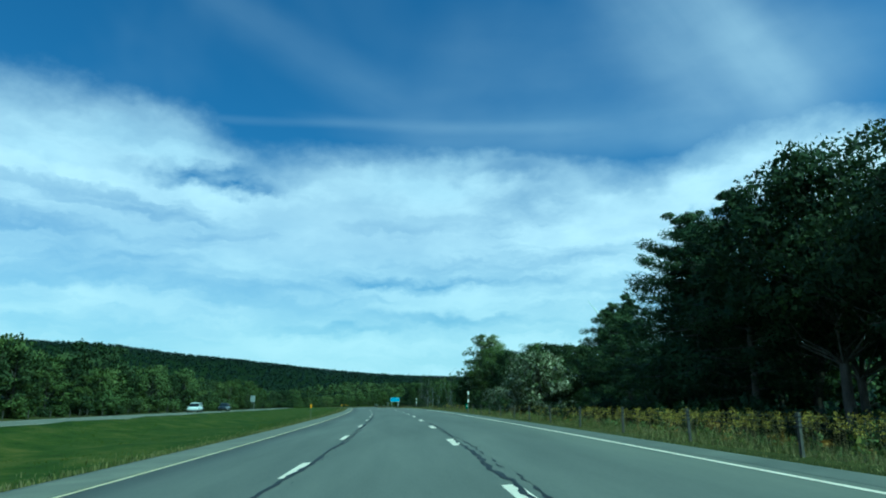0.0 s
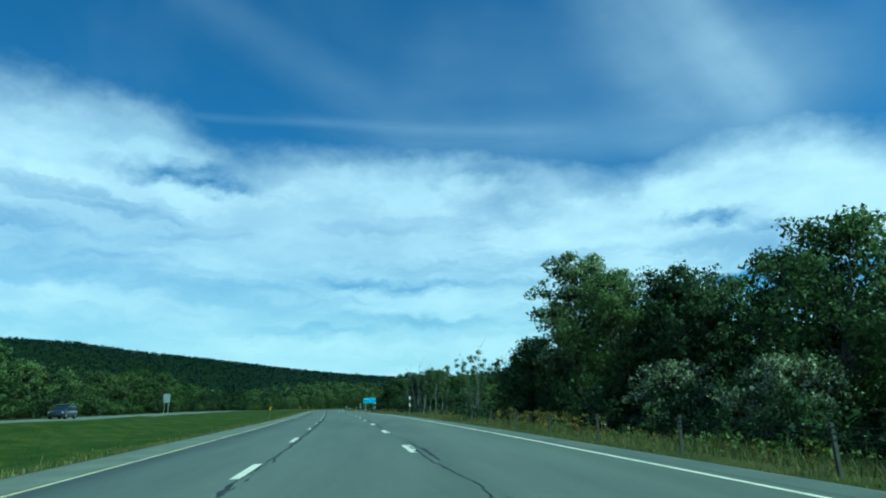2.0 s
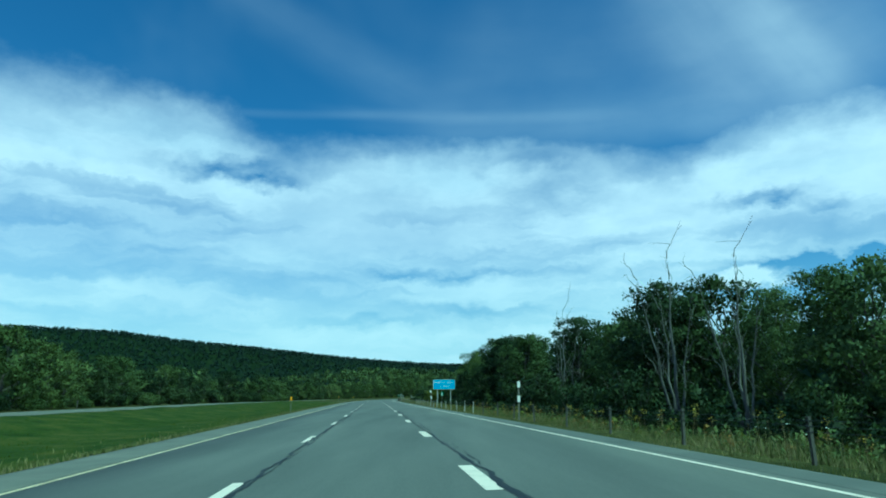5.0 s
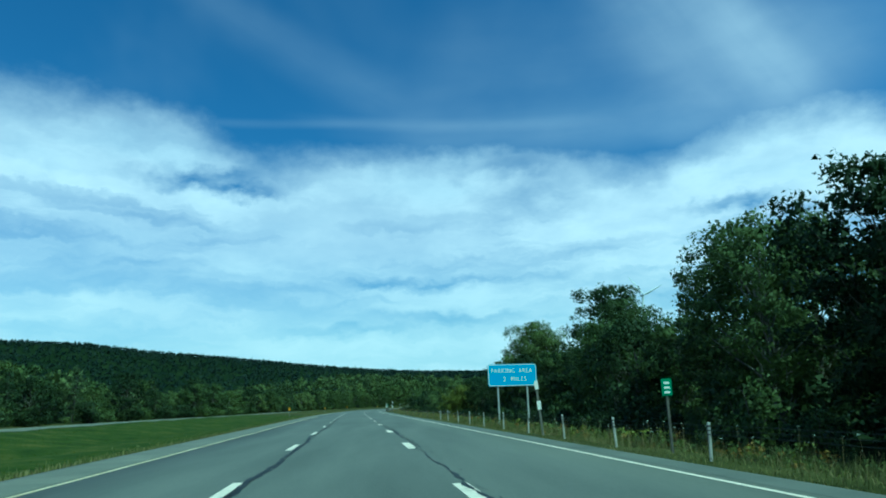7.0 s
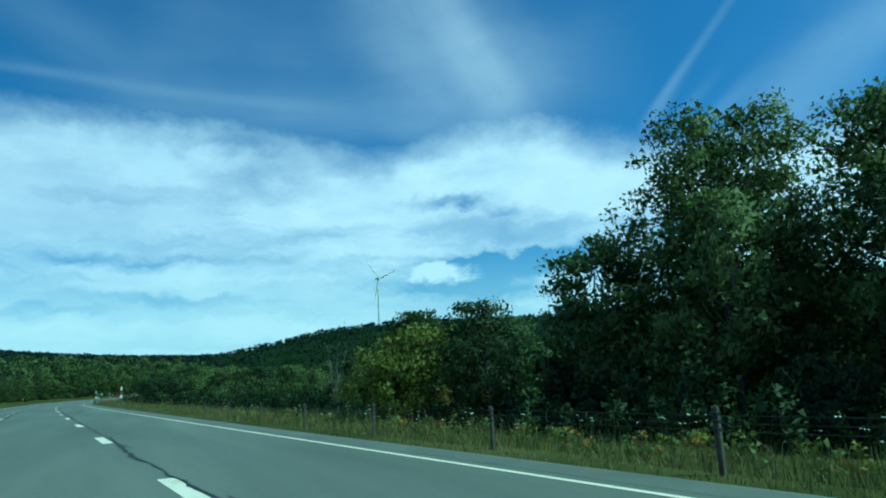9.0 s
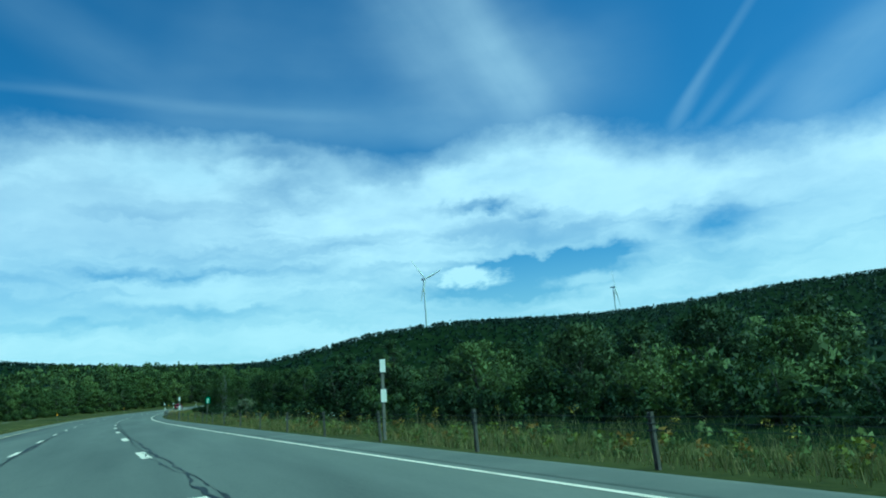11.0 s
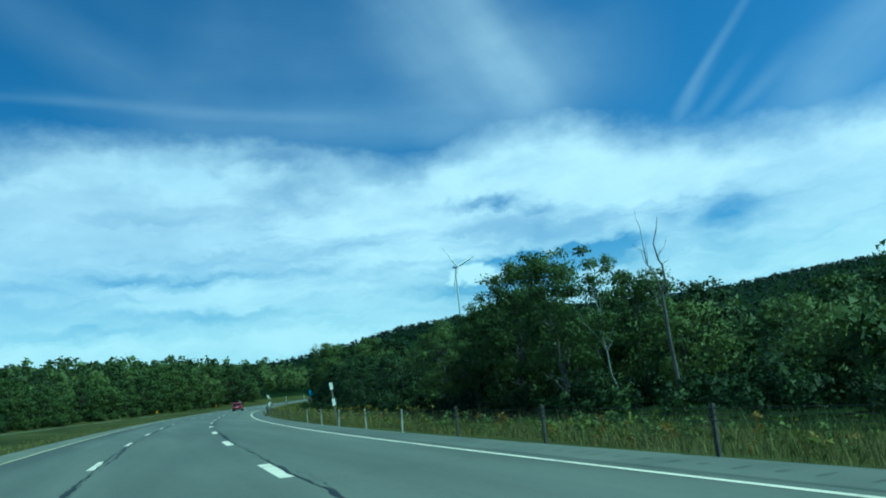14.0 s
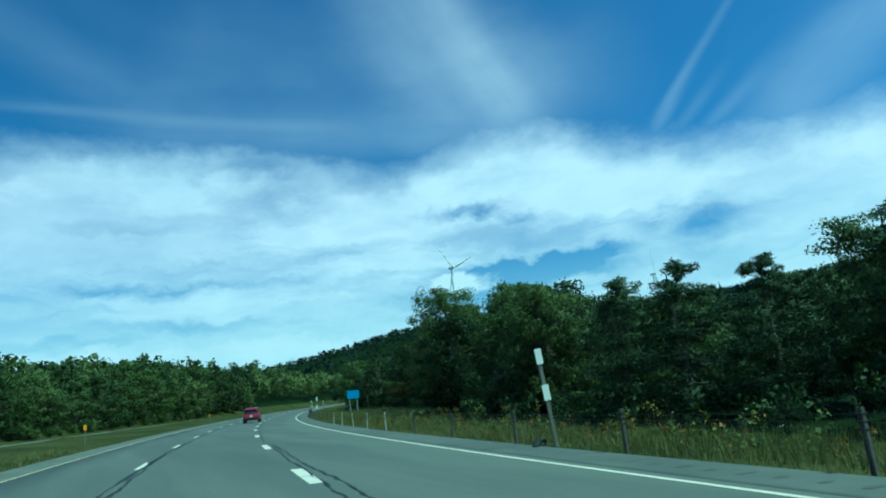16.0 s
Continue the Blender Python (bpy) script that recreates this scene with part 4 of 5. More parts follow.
def plant_thicket():
    # taller thicket where the wood steps back
    for s in np.arange(282, 520, 6.4):
        if 468 < s < 498:
            continue
        pick(BUSH[1:3] if 452 < s < 500 or 345 < s < 378 else THICKET, s + rng_w.uniform(-1.5, 1.5), wood_front(s) + rng_w.uniform(1.6, 4.4), min(4.6, 0.8 * edge_height(s)) * rng_w.uniform(0.55, 1.1))


def plant_left():
    for s in np.arange(-20, 760, 4.4):
        h = float(np.interp(s, LEFT_S, LEFT_H)) * rng_w.uniform(0.5, 1.05)
        c = rng_w.random()
        pick(FAR_TREE[4:] if c < 0.30 else FAR_PINE if c > 0.88 else FAR_TREE[:4], s + rng_w.uniform(-2.5, 2.5), -42.5 + rng_w.uniform(-4, 4), h * (1.15 if c > 0.88 and s > 480 else 1.0))
    # scrub along the foot of the wood
    for s in np.arange(-20, 700, 3.6):
        pick(LOW_SCRUB, s + rng_w.uniform(-1.6, 1.6), -38.6 + rng_w.uniform(-1.6, 1.2), rng_w.uniform(1.2, 3.6))


def rough_crowns(name, pos, heights, n, size, mats, label, tall=0.33, up=0.3):
    """Woods too deep to count: crowns of a few large sprays of leaves each, in one mesh."""
    rng = np.random.default_rng(9)
    pos, heights = np.asarray(pos), np.asarray(heights)
    # each crown is a handful of rounded lobes over its upper shell
    lobes = max(4, min(13, n // 9))
    d = rng.normal(0, 1, (len(pos), lobes, 3))
    d /= np.linalg.norm(d, axis=2)[:, :, None]
    d *= rng.uniform(0.45, 1.0, (len(pos), lobes, 1))
    lc = pos[:, None, :] + np.stack([d[:, :, 0] * 0.24, d[:, :, 1] * 0.24, 0.52 + d[:, :, 2] * tall], -1) * heights[:, None, None]
    lr = heights[:, None] * rng.uniform(0.075, 0.135, (len(pos), lobes)) * (1.35 if lobes < 6 else 1.0)
    k = np.repeat(np.arange(len(pos)), n)
    which = rng.integers(0, lobes, len(k))
    g = rng.normal(0, 1, (len(k), 3))
    g /= np.linalg.norm(g, axis=1)[:, None]
    broad = rng.random(len(k)) < 0.35
    g *= (np.where(broad, 0.7, 1.3) * rng.uniform(0.25, 1, len(k)) ** 0.4)[:, None]
    r = lr[k, which][:, None]
    c = lc[k, which] + g * r * np.array([1, 1, 0.8])
    a = rng.normal(0, 1, (len(k), 3))
    a /= np.linalg.norm(a, axis=1)[:, None]
    b = np.cross(a, rng.normal(0, 1, (len(k), 3)))
    b /= np.linalg.norm(b, axis=1)[:, None]
    sz = np.where(broad[:, None], np.minimum(r, size * 1.8 * heights[k][:, None]), size * heights[k][:, None]) * rng.uniform(0.6, 1.3, (len(k), 1))
    flat_n, out = np.cross(a, b), g * 0.7 + d[k, which] * 0.9 + np.array([0, 0, up])
    out /= np.linalg.norm(out, axis=1)[:, None] + 1e-9
    turn = np.sign((flat_n * out).sum(1))[:, None]
    b = b * turn
    nrm = out * 0.88 + flat_n * turn * 0.3
    nrm /= np.linalg.norm(nrm, axis=1)[:, None]
    v = np.stack([c - a * sz * 0.4 - b * sz * 0.38, c + a * sz * 0.6, c - a * sz * 0.4 + b * sz * 0.38], 1).reshape(-1, 3)
    me = mesh_np(name, v, np.arange(len(k) * 3).reshape(-1, 3), mats[0], normals=np.repeat(nrm, 3, 0))
    for m in mats[1:]:
        me.materials.append(m)
    me.polygons.foreach_set("material_index", (rng.integers(0, len(mats), len(pos))[k]).astype(np.int32))
    tagged(new(name, me), label, "woods", kind="stuff")


def plant_woods():
    rng = np.random.default_rng(31)
    pos, hs = [], []
    for u0 in (-46, -53, -62):
        s = np.arange(-20, 940, 5.5)
        s = s + rng.uniform(-2.5, 2.5, len(s))
        pos.append(on_land(s, u0 + rng.uniform(-3, 3, len(s))))
        hs.append(np.interp(s, LEFT_S, LEFT_H) * rng.uniform(0.80, 1.0, len(s)) * np.interp(s, np.arange(-40, 980, 17.0), rng.uniform(0.78, 1.16, 60)))
    for u0, s0, s1 in ((33, -40, 940), (24, 610, 940)):
        s = np.arange(s0, s1, 6.0)
        s = s + rng.uniform(-2.5, 2.5, len(s))
        pos.append(on_land(s, u0 + rng.uniform(-3, 3, len(s))))
        hs.append(np.interp(s, EDGE_S, EDGE_H) * rng.uniform(0.85, 1.05, len(s)))
    rough_crowns("deep_woods", np.concatenate(pos), np.concatenate(hs), 330, 0.043, [M_LEAF, M_LEAF_DARK, M_LEAF, M_LEAF_FRESH], "dense dark green woods behind the first trees")
    pos, hs = [], []
    for u0 in (-74, -86, -98, -110, 40, 48, 57, 66, 76, 87, 99, 111):
        s = np.arange(-60, 900, 8.5)
        s = s + rng.uniform(-4, 4, len(s))
        pos.append(on_land(s, u0 + rng.uniform(-4, 4, len(s))))
        hs.append(rng.uniform(0.85, 1.05, len(s)) * (np.interp(s, EDGE_S, EDGE_H) if u0 > 0 else np.interp(s, LEFT_S, LEFT_H)))
    rough_crowns("inner_woods", np.concatenate(pos), np.concatenate(hs), 60, 0.12, [M_LEAF, M_LEAF_DARK], "unbroken woods far in from the road")
    su = rng.uniform(14, 640, 1300)
    uu = wood_front(su) + 2.1 + 13 * rng.random(1300) ** 1.6
    uu = np.where((su > 464) & (su < 497), np.maximum(uu, 18.5), uu)
    # dark leaf colours stand in for the shade on the wood's floor
    rough_crowns("undergrowth", on_land(su, uu, -0.3), rng.uniform(1.6, 3.4, 1300), 90, 0.080, [M_LEAF_DARK, M_LEAF_DARK, M_LEAF], "tangled undergrowth on the floor of the wood, shade in its dark colour")
    sw = rng.uniform(-34, 600, 3400)
    uw = wood_front(sw) - 2.1 + 5.6 * rng.random(3400)
    uw = np.where(sw < 13, np.minimum(uw, 13.5), uw)
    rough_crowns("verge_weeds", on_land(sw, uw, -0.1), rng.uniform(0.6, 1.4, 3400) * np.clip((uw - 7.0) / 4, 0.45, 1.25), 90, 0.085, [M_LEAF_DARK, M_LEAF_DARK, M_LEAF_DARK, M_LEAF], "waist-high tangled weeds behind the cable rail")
    sw, uw = rng.uniform(-34, 600, 5200), 7.9 + 3.6 * rng.random(5200)
    rough_crowns("verge_herbs", on_land(sw, uw, -0.06), rng.uniform(0.35, 0.85, 5200) * np.clip((uw - 6.6) / 3, 0.45, 1.0), 26, 0.13, [M_LEAF, M_LEAF_FRESH, M_LEAF_LIGHT, M_LEAF_FRESH, M_LEAF_TURN], "knee-high mixed green herbs on the verge")
    # wooded slopes of the hills
    n = 60000
    x, y = rng.uniform(-1700, 1300, n), rng.uniform(350, 1960, n)
    ok = (road_gap(x, y) > 110) & (np.abs(np.degrees(np.arctan2(x, y - 60))) < 62)
    x, y = x[ok], y[ok]
    z = hills(x, y)
    ok = z > -1.5
    x, y, z = x[ok], y[ok], z[ok]
    # only the slopes that face the road carry single crowns
    seen = np.zeros(len(x), bool)
    for s0 in (0, 240, 460):
        ex, ey = place(s0, 0.0)[:2]
        clear = np.ones(len(x), bool)
        for k in np.linspace(0.35, 0.96, 10):
            clear &= hills(ex + (x - ex) * k, ey + (y - ey) * k) < (z + 14) * k + 3
        seen |= clear
    p = np.stack([x, y, z - 5.0], -1)[seen]
    rough_crowns("hill_woods", p + np.array([0, 0, 1.5]), rng.uniform(9.5, 13.5, len(p)), 10, 0.27, [M_HILL], "unbroken forest over distant hills, haze tint in its dark green", 0.24, 1.3)


plant_right()
plant_thicket()
plant_left()
plant_woods()

# ======== roadside things ========
M_STEEL = material("weathered_steel", [(0.060, 0.054, 0.045), (0.115, 0.105, 0.090), (0.19, 0.175, 0.155)], 0.75, 2.0, 30, 0.002, metal=0.1)
M_GALV = material("galvanised_steel", [(0.40, 0.40, 0.39), (0.56, 0.56, 0.54), (0.68, 0.68, 0.66)], 0.55, 2.0, 26, 0.001, metal=0.2)
M_CABLE = material("wire_rope", [(0.035, 0.035, 0.035), (0.07, 0.07, 0.07)], 0.7, 4.0, 60, 0.0, metal=0.5)
M_POST = material("grey_wood_post", [(0.10, 0.09, 0.075), (0.19, 0.175, 0.15), (0.28, 0.265, 0.23)], 0.88, 2.0, 22, 0.004, stretch=(1, 1, 0.2))
# white with a warm tint in the colour against the cool cast
M_WHITE = material("warmed_white_sheet", [(0.84, 0.79, 0.73), (0.94, 0.90, 0.85)], 0.45, 2.0, 20)
M_YELLOW = material("amber_sheet", [(0.92, 0.40, 0.008), (0.98, 0.48, 0.012)], 0.45, 2.0, 20)
M_GREEN = material("green_sheet", [(0.010, 0.20, 0.09), (0.015, 0.27, 0.12)], 0.45, 2.0, 20)
M_BLUE = material("blue_sheet", [(0.035, 0.37, 0.74), (0.042, 0.42, 0.82)], 0.45, 0.8, 18)
M_SIGN_BACK = material("bare_aluminium", [(0.42, 0.44, 0.45), (0.55, 0.57, 0.58)], 0.5, 1.0, 12, metal=0.4)
M_RUBBER = material("rubber", [(0.012, 0.012, 0.012), (0.03, 0.03, 0.03)], 0.8, 4, 40)
M_RED = material("red_car_paint", [(0.20, 0.007, 0.030), (0.26, 0.010, 0.040)], 0.3, 1.0, 30, coat=0.8)
M_CAR_WHITE = material("white_car_paint", [(0.72, 0.73, 0.74), (0.80, 0.81, 0.82)], 0.3, 1.0, 30, coat=0.8)
M_CAR_BLACK = material("dark_car_paint", [(0.012, 0.014, 0.018), (0.02, 0.022, 0.026)], 0.3, 1.0, 30, coat=0.8)
M_GLASS_DARK = material("tinted_car_glass", [(0.015, 0.018, 0.02), (0.025, 0.028, 0.03)], 0.10, 1.0, 10, spec=0.8)
M_RIM = material("alloy", [(0.35, 0.36, 0.37), (0.5, 0.5, 0.5)], 0.35, 6, 30, metal=0.8)
M_LAMP_RED = material("red_lens", [(0.30, 0.008, 0.008), (0.42, 0.01, 0.01)], 0.2, 6, 30)
M_LAMP_CLEAR = material("clear_lens", [(0.6, 0.6, 0.6), (0.75, 0.75, 0.75)], 0.15, 6, 30)
M_TURBINE = material("pale_grey_paint", [(0.74, 0.75, 0.76), (0.82, 0.83, 0.84)], 0.5, 0.1, 2)
G_POST, G_CABLE = "marker posts along the road edges", "posts of the cable rail"


def box_mesh(name, size, mat, bevel=0.0, at=(0, 0, 0), taper=1.0):
    """A bevelled box standing on its base centre."""
    bm = bmesh.new()
    bmesh.ops.create_cube(bm, size=1.0)
    for v in bm.verts:
        k = taper if v.co.z > 0 else 1.0
        v.co = Vector((v.co.x * size[0] * k + at[0], v.co.y * size[1] * k + at[1], (v.co.z + 0.5) * size[2] + at[2]))
    if bevel:
        bmesh.ops.bevel(bm, geom=list(bm.edges), offset=bevel, segments=2, affect="EDGES", profile=0.6)
    me = bpy.data.meshes.new(name)
    bm.to_mesh(me)
    bm.free()
    me.materials.append(mat)
    return me


def panel_mesh(name, w, h, thick, corner, mat, at=(0, 0, 0), border=0.0):
    """An upright sheet with rounded corners, facing -y; with border: only the rim of that width."""
    def loop(ww, hh, r):
        pts = []
        for cx, cz, a0 in ((ww / 2 - r, hh / 2 - r, 0), (-ww / 2 + r, hh / 2 - r, 90), (-ww / 2 + r, -hh / 2 + r, 180), (ww / 2 - r, -hh / 2 + r, 270)):
            for k in range(6):
                a = radians(a0 + k * 18)
                pts.append((cx + r * math.cos(a), cz + r * math.sin(a)))
        return pts
    o = loop(w, h, corner)
    n = len(o)
    v = [(x + at[0], -thick / 2 + at[1], z + at[2]) for x, z in o] + [(x + at[0], thick / 2 + at[1], z + at[2]) for x, z in o]
    me = bpy.data.meshes.new(name)
    side = [(i, (i + 1) % n, n + (i + 1) % n, n + i) for i in range(n)]
    if border:
        i2 = loop(w - 2 * border, h - 2 * border, max(corner - border, 0.01))
        v += [(x + at[0], -thick / 2 + at[1], z + at[2]) for x, z in i2]
        rim = [(i, 2 * n + i, 2 * n + (i + 1) % n, (i + 1) % n) for i in range(n)]
        me.from_pydata(v, [], rim + side)
    else:
        me.from_pydata(v, [], [tuple(range(n)), tuple(range(2 * n - 1, n - 1, -1))] + [tuple(reversed(f)) for f in side])
    me.materials.append(mat)
    me.update()
    return me


def text_mesh(body, size, mat, at, width):
    """Raised lettering facing -y, fitted to a width."""
    cu = bpy.data.curves.new("lettering", "FONT")
    cu.body, cu.size, cu.align_x, cu.extrude, cu.offset, cu.space_character = body, size, "CENTER", 0.002, 0.0, 1.22
    ob = bpy.data.objects.new("lettering", cu)
    scene.collection.objects.link(ob)
    bpy.context.view_layer.update()
    me = bpy.data.meshes.new_from_object(ob.evaluated_get(bpy.context.evaluated_depsgraph_get()))
    bpy.data.objects.remove(ob)
    xs = [v.co.x for v in me.vertices]
    k = width / (max(xs) - min(xs))
    for v in me.vertices:
        v.co = Vector((v.co.x * k + at[0], -v.co.z + at[1], v.co.y + at[2]))
    bm = bmesh.new()
    for dx, dy in ((-0.010, 0.0008), (0.010, 0.0016), (0, 0)):
        start = len(bm.verts)
        bm.from_mesh(me)
        bm.verts.ensure_lookup_table()
        for v in bm.verts[start:]:
            v.co += Vector((dx, dy, 0))
    bm.to_mesh(me)
    bm.free()
    me.materials.clear()
    me.materials.append(mat)
    return me


# ---- marker posts with white sheets ----
def marker_post():
    root = tagged(new("marker_post"), "thin grey post with two white reflective sheets", "marker post", G_POST)
    part("post", box_mesh("post", (0.075, 0.045, 2.35), M_POST, 0.006, (0, 0, -0.35)), root)
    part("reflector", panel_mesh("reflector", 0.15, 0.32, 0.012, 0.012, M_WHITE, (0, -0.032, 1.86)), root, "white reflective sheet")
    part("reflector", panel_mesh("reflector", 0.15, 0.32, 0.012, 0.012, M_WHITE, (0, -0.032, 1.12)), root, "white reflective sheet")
    return root


MARKER = Kind(marker_post)
for s, u, lean, h in ((38.3, 7.22, 1, 1.0), (108.5, 7.28, -1, 1.0), (161.2, 7.1, 1, 0.93), (215.4, 7.3, -5, 1.03), (331.5, 7.65, 1, 1.1), (386.1, 7.45, -1, 1.13), (440.3, 7.42, -6, 1.06), (481.2, 7.35, -5, 1.09), (538.0, 7.4, 2, 1.1), (592.0, 7.4, -1, 1.05), (640.0, 7.4, 1, 1.0)):
    MARKER.put(stand(s, u, 0, -0.02, h) @ pose(0, 0, 0, 0, lean, 0))


def small_tag(name, m, mat, label, bars, z):
    """A narrow route tag with lines of unreadable figures on a thin post."""
    root = tagged(new(name), label, "road marker")
    root.matrix_basis = m
    part("post", box_mesh("post", (0.06, 0.04, z + 0.65), M_STEEL, 0.005, (0, 0, -0.35)), root)
    sheet = part("sheet", panel_mesh("sheet", 0.26, 0.40, 0.01, 0.02, mat, (0, -0.03, z + 0.1)), root, "small green sheet")
    for k in range(bars):
        part("bar", box_mesh("bar", (0.15, 0.004, 0.055), M_WHITE, 0, (0, -0.038, z + 0.17 - k * 0.11)), sheet, "white bar")
    return root


small_tag("route_marker", stand(205.2, 7.6, 0), M_GREEN, "small green route marker on a thin steel post", 3, 1.45)
small_tag("route_marker", stand(364.9, 7.5, 0) @ pose(0, 0, 0, 0, 4, 0), M_GREEN, "small green route marker on a leaning post", 3, 1.5)
small_tag("route_marker", stand(38.35, 7.15, 0), M_GREEN, "small green tag fixed below white reflectors", 2, 0.52)

# ---- amber posts on the median side ----
def amber_post():
    root = tagged(new("amber_post"), "thin grey post with one amber reflective sheet", "marker post", G_POST)
    part("post", box_mesh("post", (0.045, 0.03, 1.75), M_POST, 0.006, (0, 0, -0.32)), root)
    part("reflector", panel_mesh("reflector", 0.16, 0.30, 0.012, 0.012, M_YELLOW, (0, -0.03, 1.30)), root, "amber reflective sheet")
    return root


AMBER = Kind(amber_post)
for s, u, lean in ((37.8, -7.2, 0), (109.4, -7.26, 4), (190.0, -7.3, 1), (270.5, -7.3, 0), (352.0, -7.3, 2), (430.0, -7.3, -2), (510.0, -7.3, 0), (575.0, -7.3, 1)):
    AMBER.put(stand(s, u, 0, 0, 0.98) @ pose(0, 0, 0, 0, lean, 0))


# ---- cable rail ----
def rail_post():
    root = tagged(new("cable_rail_post"), "short weathered steel post carrying three cables", "post", G_CABLE)
    bm = bmesh.new()
    for w, d, y in ((0.054, 0.012, -0.030), (0.054, 0.012, 0.030), (0.012, 0.07, 0.0)):
        r = bmesh.ops.create_cube(bm, size=1.0)
        for v in r["verts"]:
            v.co = Vector((v.co.x * w, v.co.y * d + y, (v.co.z + 0.5) * 1.2 - 0.42))
    me = bpy.data.meshes.new("beam")
    bm.to_mesh(me)
    bm.free()
    me.materials.append(M_STEEL)
    part("beam", me, root)
    for z in (0.52, 0.61, 0.70):
        part("hook", box_mesh("hook", (0.10, 0.09, 0.022), M_CABLE, 0.004, (-0.01, 0, z)), root, "dark hook bolt")
    return root


# steel-grey rail posts whitened in colour to look sunlit
M_WPOST = material("sunlit_white_post", [(0.30, 0.28, 0.25), (0.50, 0.47, 0.43), (0.66, 0.62, 0.57)], 0.8, 3, 20)


def white_post():
    root = tagged(new("white_post"), "slim rail post with its sunlit white put into the colour", "post", G_CABLE)
    part("post", box_mesh("post", (0.058, 0.050, 1.12), M_WPOST, 0.012, (0, 0, -0.35)), root)
    for z in (0.52, 0.60, 0.68):
        part("band", box_mesh("band", (0.070, 0.062, 0.022), M_CABLE, 0.0, (0, 0, z)), root, "dark band")
    return root


WPOST = Kind(white_post)
RAIL = Kind(rail_post)
rng_r = np.random.default_rng(12)
for s in np.arange(-38.3, 600, 4.92):
    pale = any(a < s < b for a, b in ((178, 250), (428, 452), (494, 522)))
    (WPOST if pale else RAIL).put(stand(s + rng_r.uniform(-0.15, 0.15), 7.26 + rng_r.uniform(-0.04, 0.04), rng_r.uniform(-6, 6), 0.0, rng_r.uniform(0.97, 1.06)) @ pose(0, 0, 0, rng_r.uniform(-2, 2), rng_r.uniform(-3, 3), 0))
cables = tagged(new("cable_rail"), "three thin slack wire ropes along the verge", "cable rail")
sc = np.arange(-60, 600, 2.46)
for z in (0.53, 0.62, 0.71):
    pts = on_land(sc, np.full(len(sc), 7.20)) + np.array([0, 0, z]) - np.stack([np.zeros(len(sc))] * 2 + [0.015 * (np.arange(len(sc)) % 2)], -1)
    v, f = tube(pts, np.full(len(sc), 0.0035), 4)
    part("cable", mesh_np("cable", v, f, M_CABLE, True), cables)


# ---- signs ----
def beam_mesh(name, wide, deep, tall, mat, at):
    """An upright steel beam with two flanges and a web, turned a little so that both faces show."""
    bm = bmesh.new()
    for w, d, x, y in ((wide, 0.014, 0, -deep / 2), (wide, 0.014, 0, deep / 2), (0.012, deep - 0.014, 0, 0)):
        r = bmesh.ops.create_cube(bm, size=1.0)
        for v in r["verts"]:
            v.co = Vector((v.co.x * w + x + at[0], v.co.y * d + y + at[1], (v.co.z + 0.5) * tall + at[2]))
    me = bpy.data.meshes.new(name)
    bm.to_mesh(me)
    bm.free()
    me.materials.append(mat)
    return me


def board_sign(name, s, u, z0, w, h, mat, label, lines=(), braced=False, turn=0.0):
    root = tagged(new(name), label, "road sign")
    root.matrix_basis = stand(s, u, turn)
    zc = z0 + h / 2
    board = part("board", panel_mesh("board", w, h, 0.03, 0.18 if h > 1 else 0.05, mat, (0, 0, zc)), root)
    if lines:
        part("border", panel_mesh("border", w - 0.05, h - 0.05, 0.006, 0.16, M_WHITE, (0, -0.021, zc), 0.055), board, "white border")
    for body, size, dz in lines:
        for word, at, wide in body:
            part("lettering", text_mesh(word, size, M_WHITE, (at, -0.02, zc + dz), wide), board, "white lettering")
    for x in (-w * 0.30, w * 0.30):
        part("leg", beam_mesh("leg", 0.09, 0.10, zc + h * 0.4 + 0.6, M_GALV, (x, 0.10, -0.6)), root, "grey steel post")
        if braced:
            part("brace", box_mesh("brace", (0.05, 0.06, z0 + 0.45), M_GALV, 0.008, (x - 0.12, 0.40, -0.6)), root, "thin second post")
    for z in (z0 + h * 0.25, z0 + h * 0.75):
        part("rail", box_mesh("rail", (w * 0.9, 0.04, 0.06), M_GALV, 0.004, (0, 0.035, z)), root, "steel rail behind the board")
    return root


board_sign("parking_sign", 235.4, 10.9, 2.74, 3.5, 1.50, M_BLUE, "blue roadside sign with white lettering on steel legs", (((("PARKING", -0.67, 1.70), ("AREA", 0.94, 0.98)), 0.48, 0.135), ((("2", -0.59, 0.25), ("MILES", 0.43, 1.12)), 0.48, -0.425)), turn=5)
board_sign("blue_sign", 588.0, 14.6, 2.0, 2.1, 1.4, M_BLUE, "distant blue board on two posts beside the bend", braced=True, turn=-4)
board_sign("opposite_sign", 195.0, -36.2, 2.2, 1.45, 1.9, M_SIGN_BACK, "bare metal back of a sign for oncoming traffic")
for s, u, h in ((96, -36.0, 1.5), (60, -36.2, 1.2), (150, -36, 1.3), (216, -36, 1.4), (262, -36.1, 1.3)):
    RAIL.put(stand(s, u, 0, 0, h))
for s in np.arange(24, 130, 4.9):
    RAIL.put(stand(s, -36.6, 0, 0, 1.15))

# a black scrap of tyre on the shoulder
rng_t = np.random.default_rng(4)
v, f = tube(bend(rng_t, (-0.28, 0, 0.05), (0.26, 0.10, 0.06), 7, 0.10), [0.03, 0.07, 0.09, 0.07, 0.08, 0.06, 0.02], 7)
scrap = tagged(new("tyre_scrap", mesh_np("tyre_scrap", v, f, M_RUBBER, True)), "torn black scrap of tyre on the shoulder", "debris")
scrap.matrix_basis = stand(481.2, 6.95, 30, 0.03)


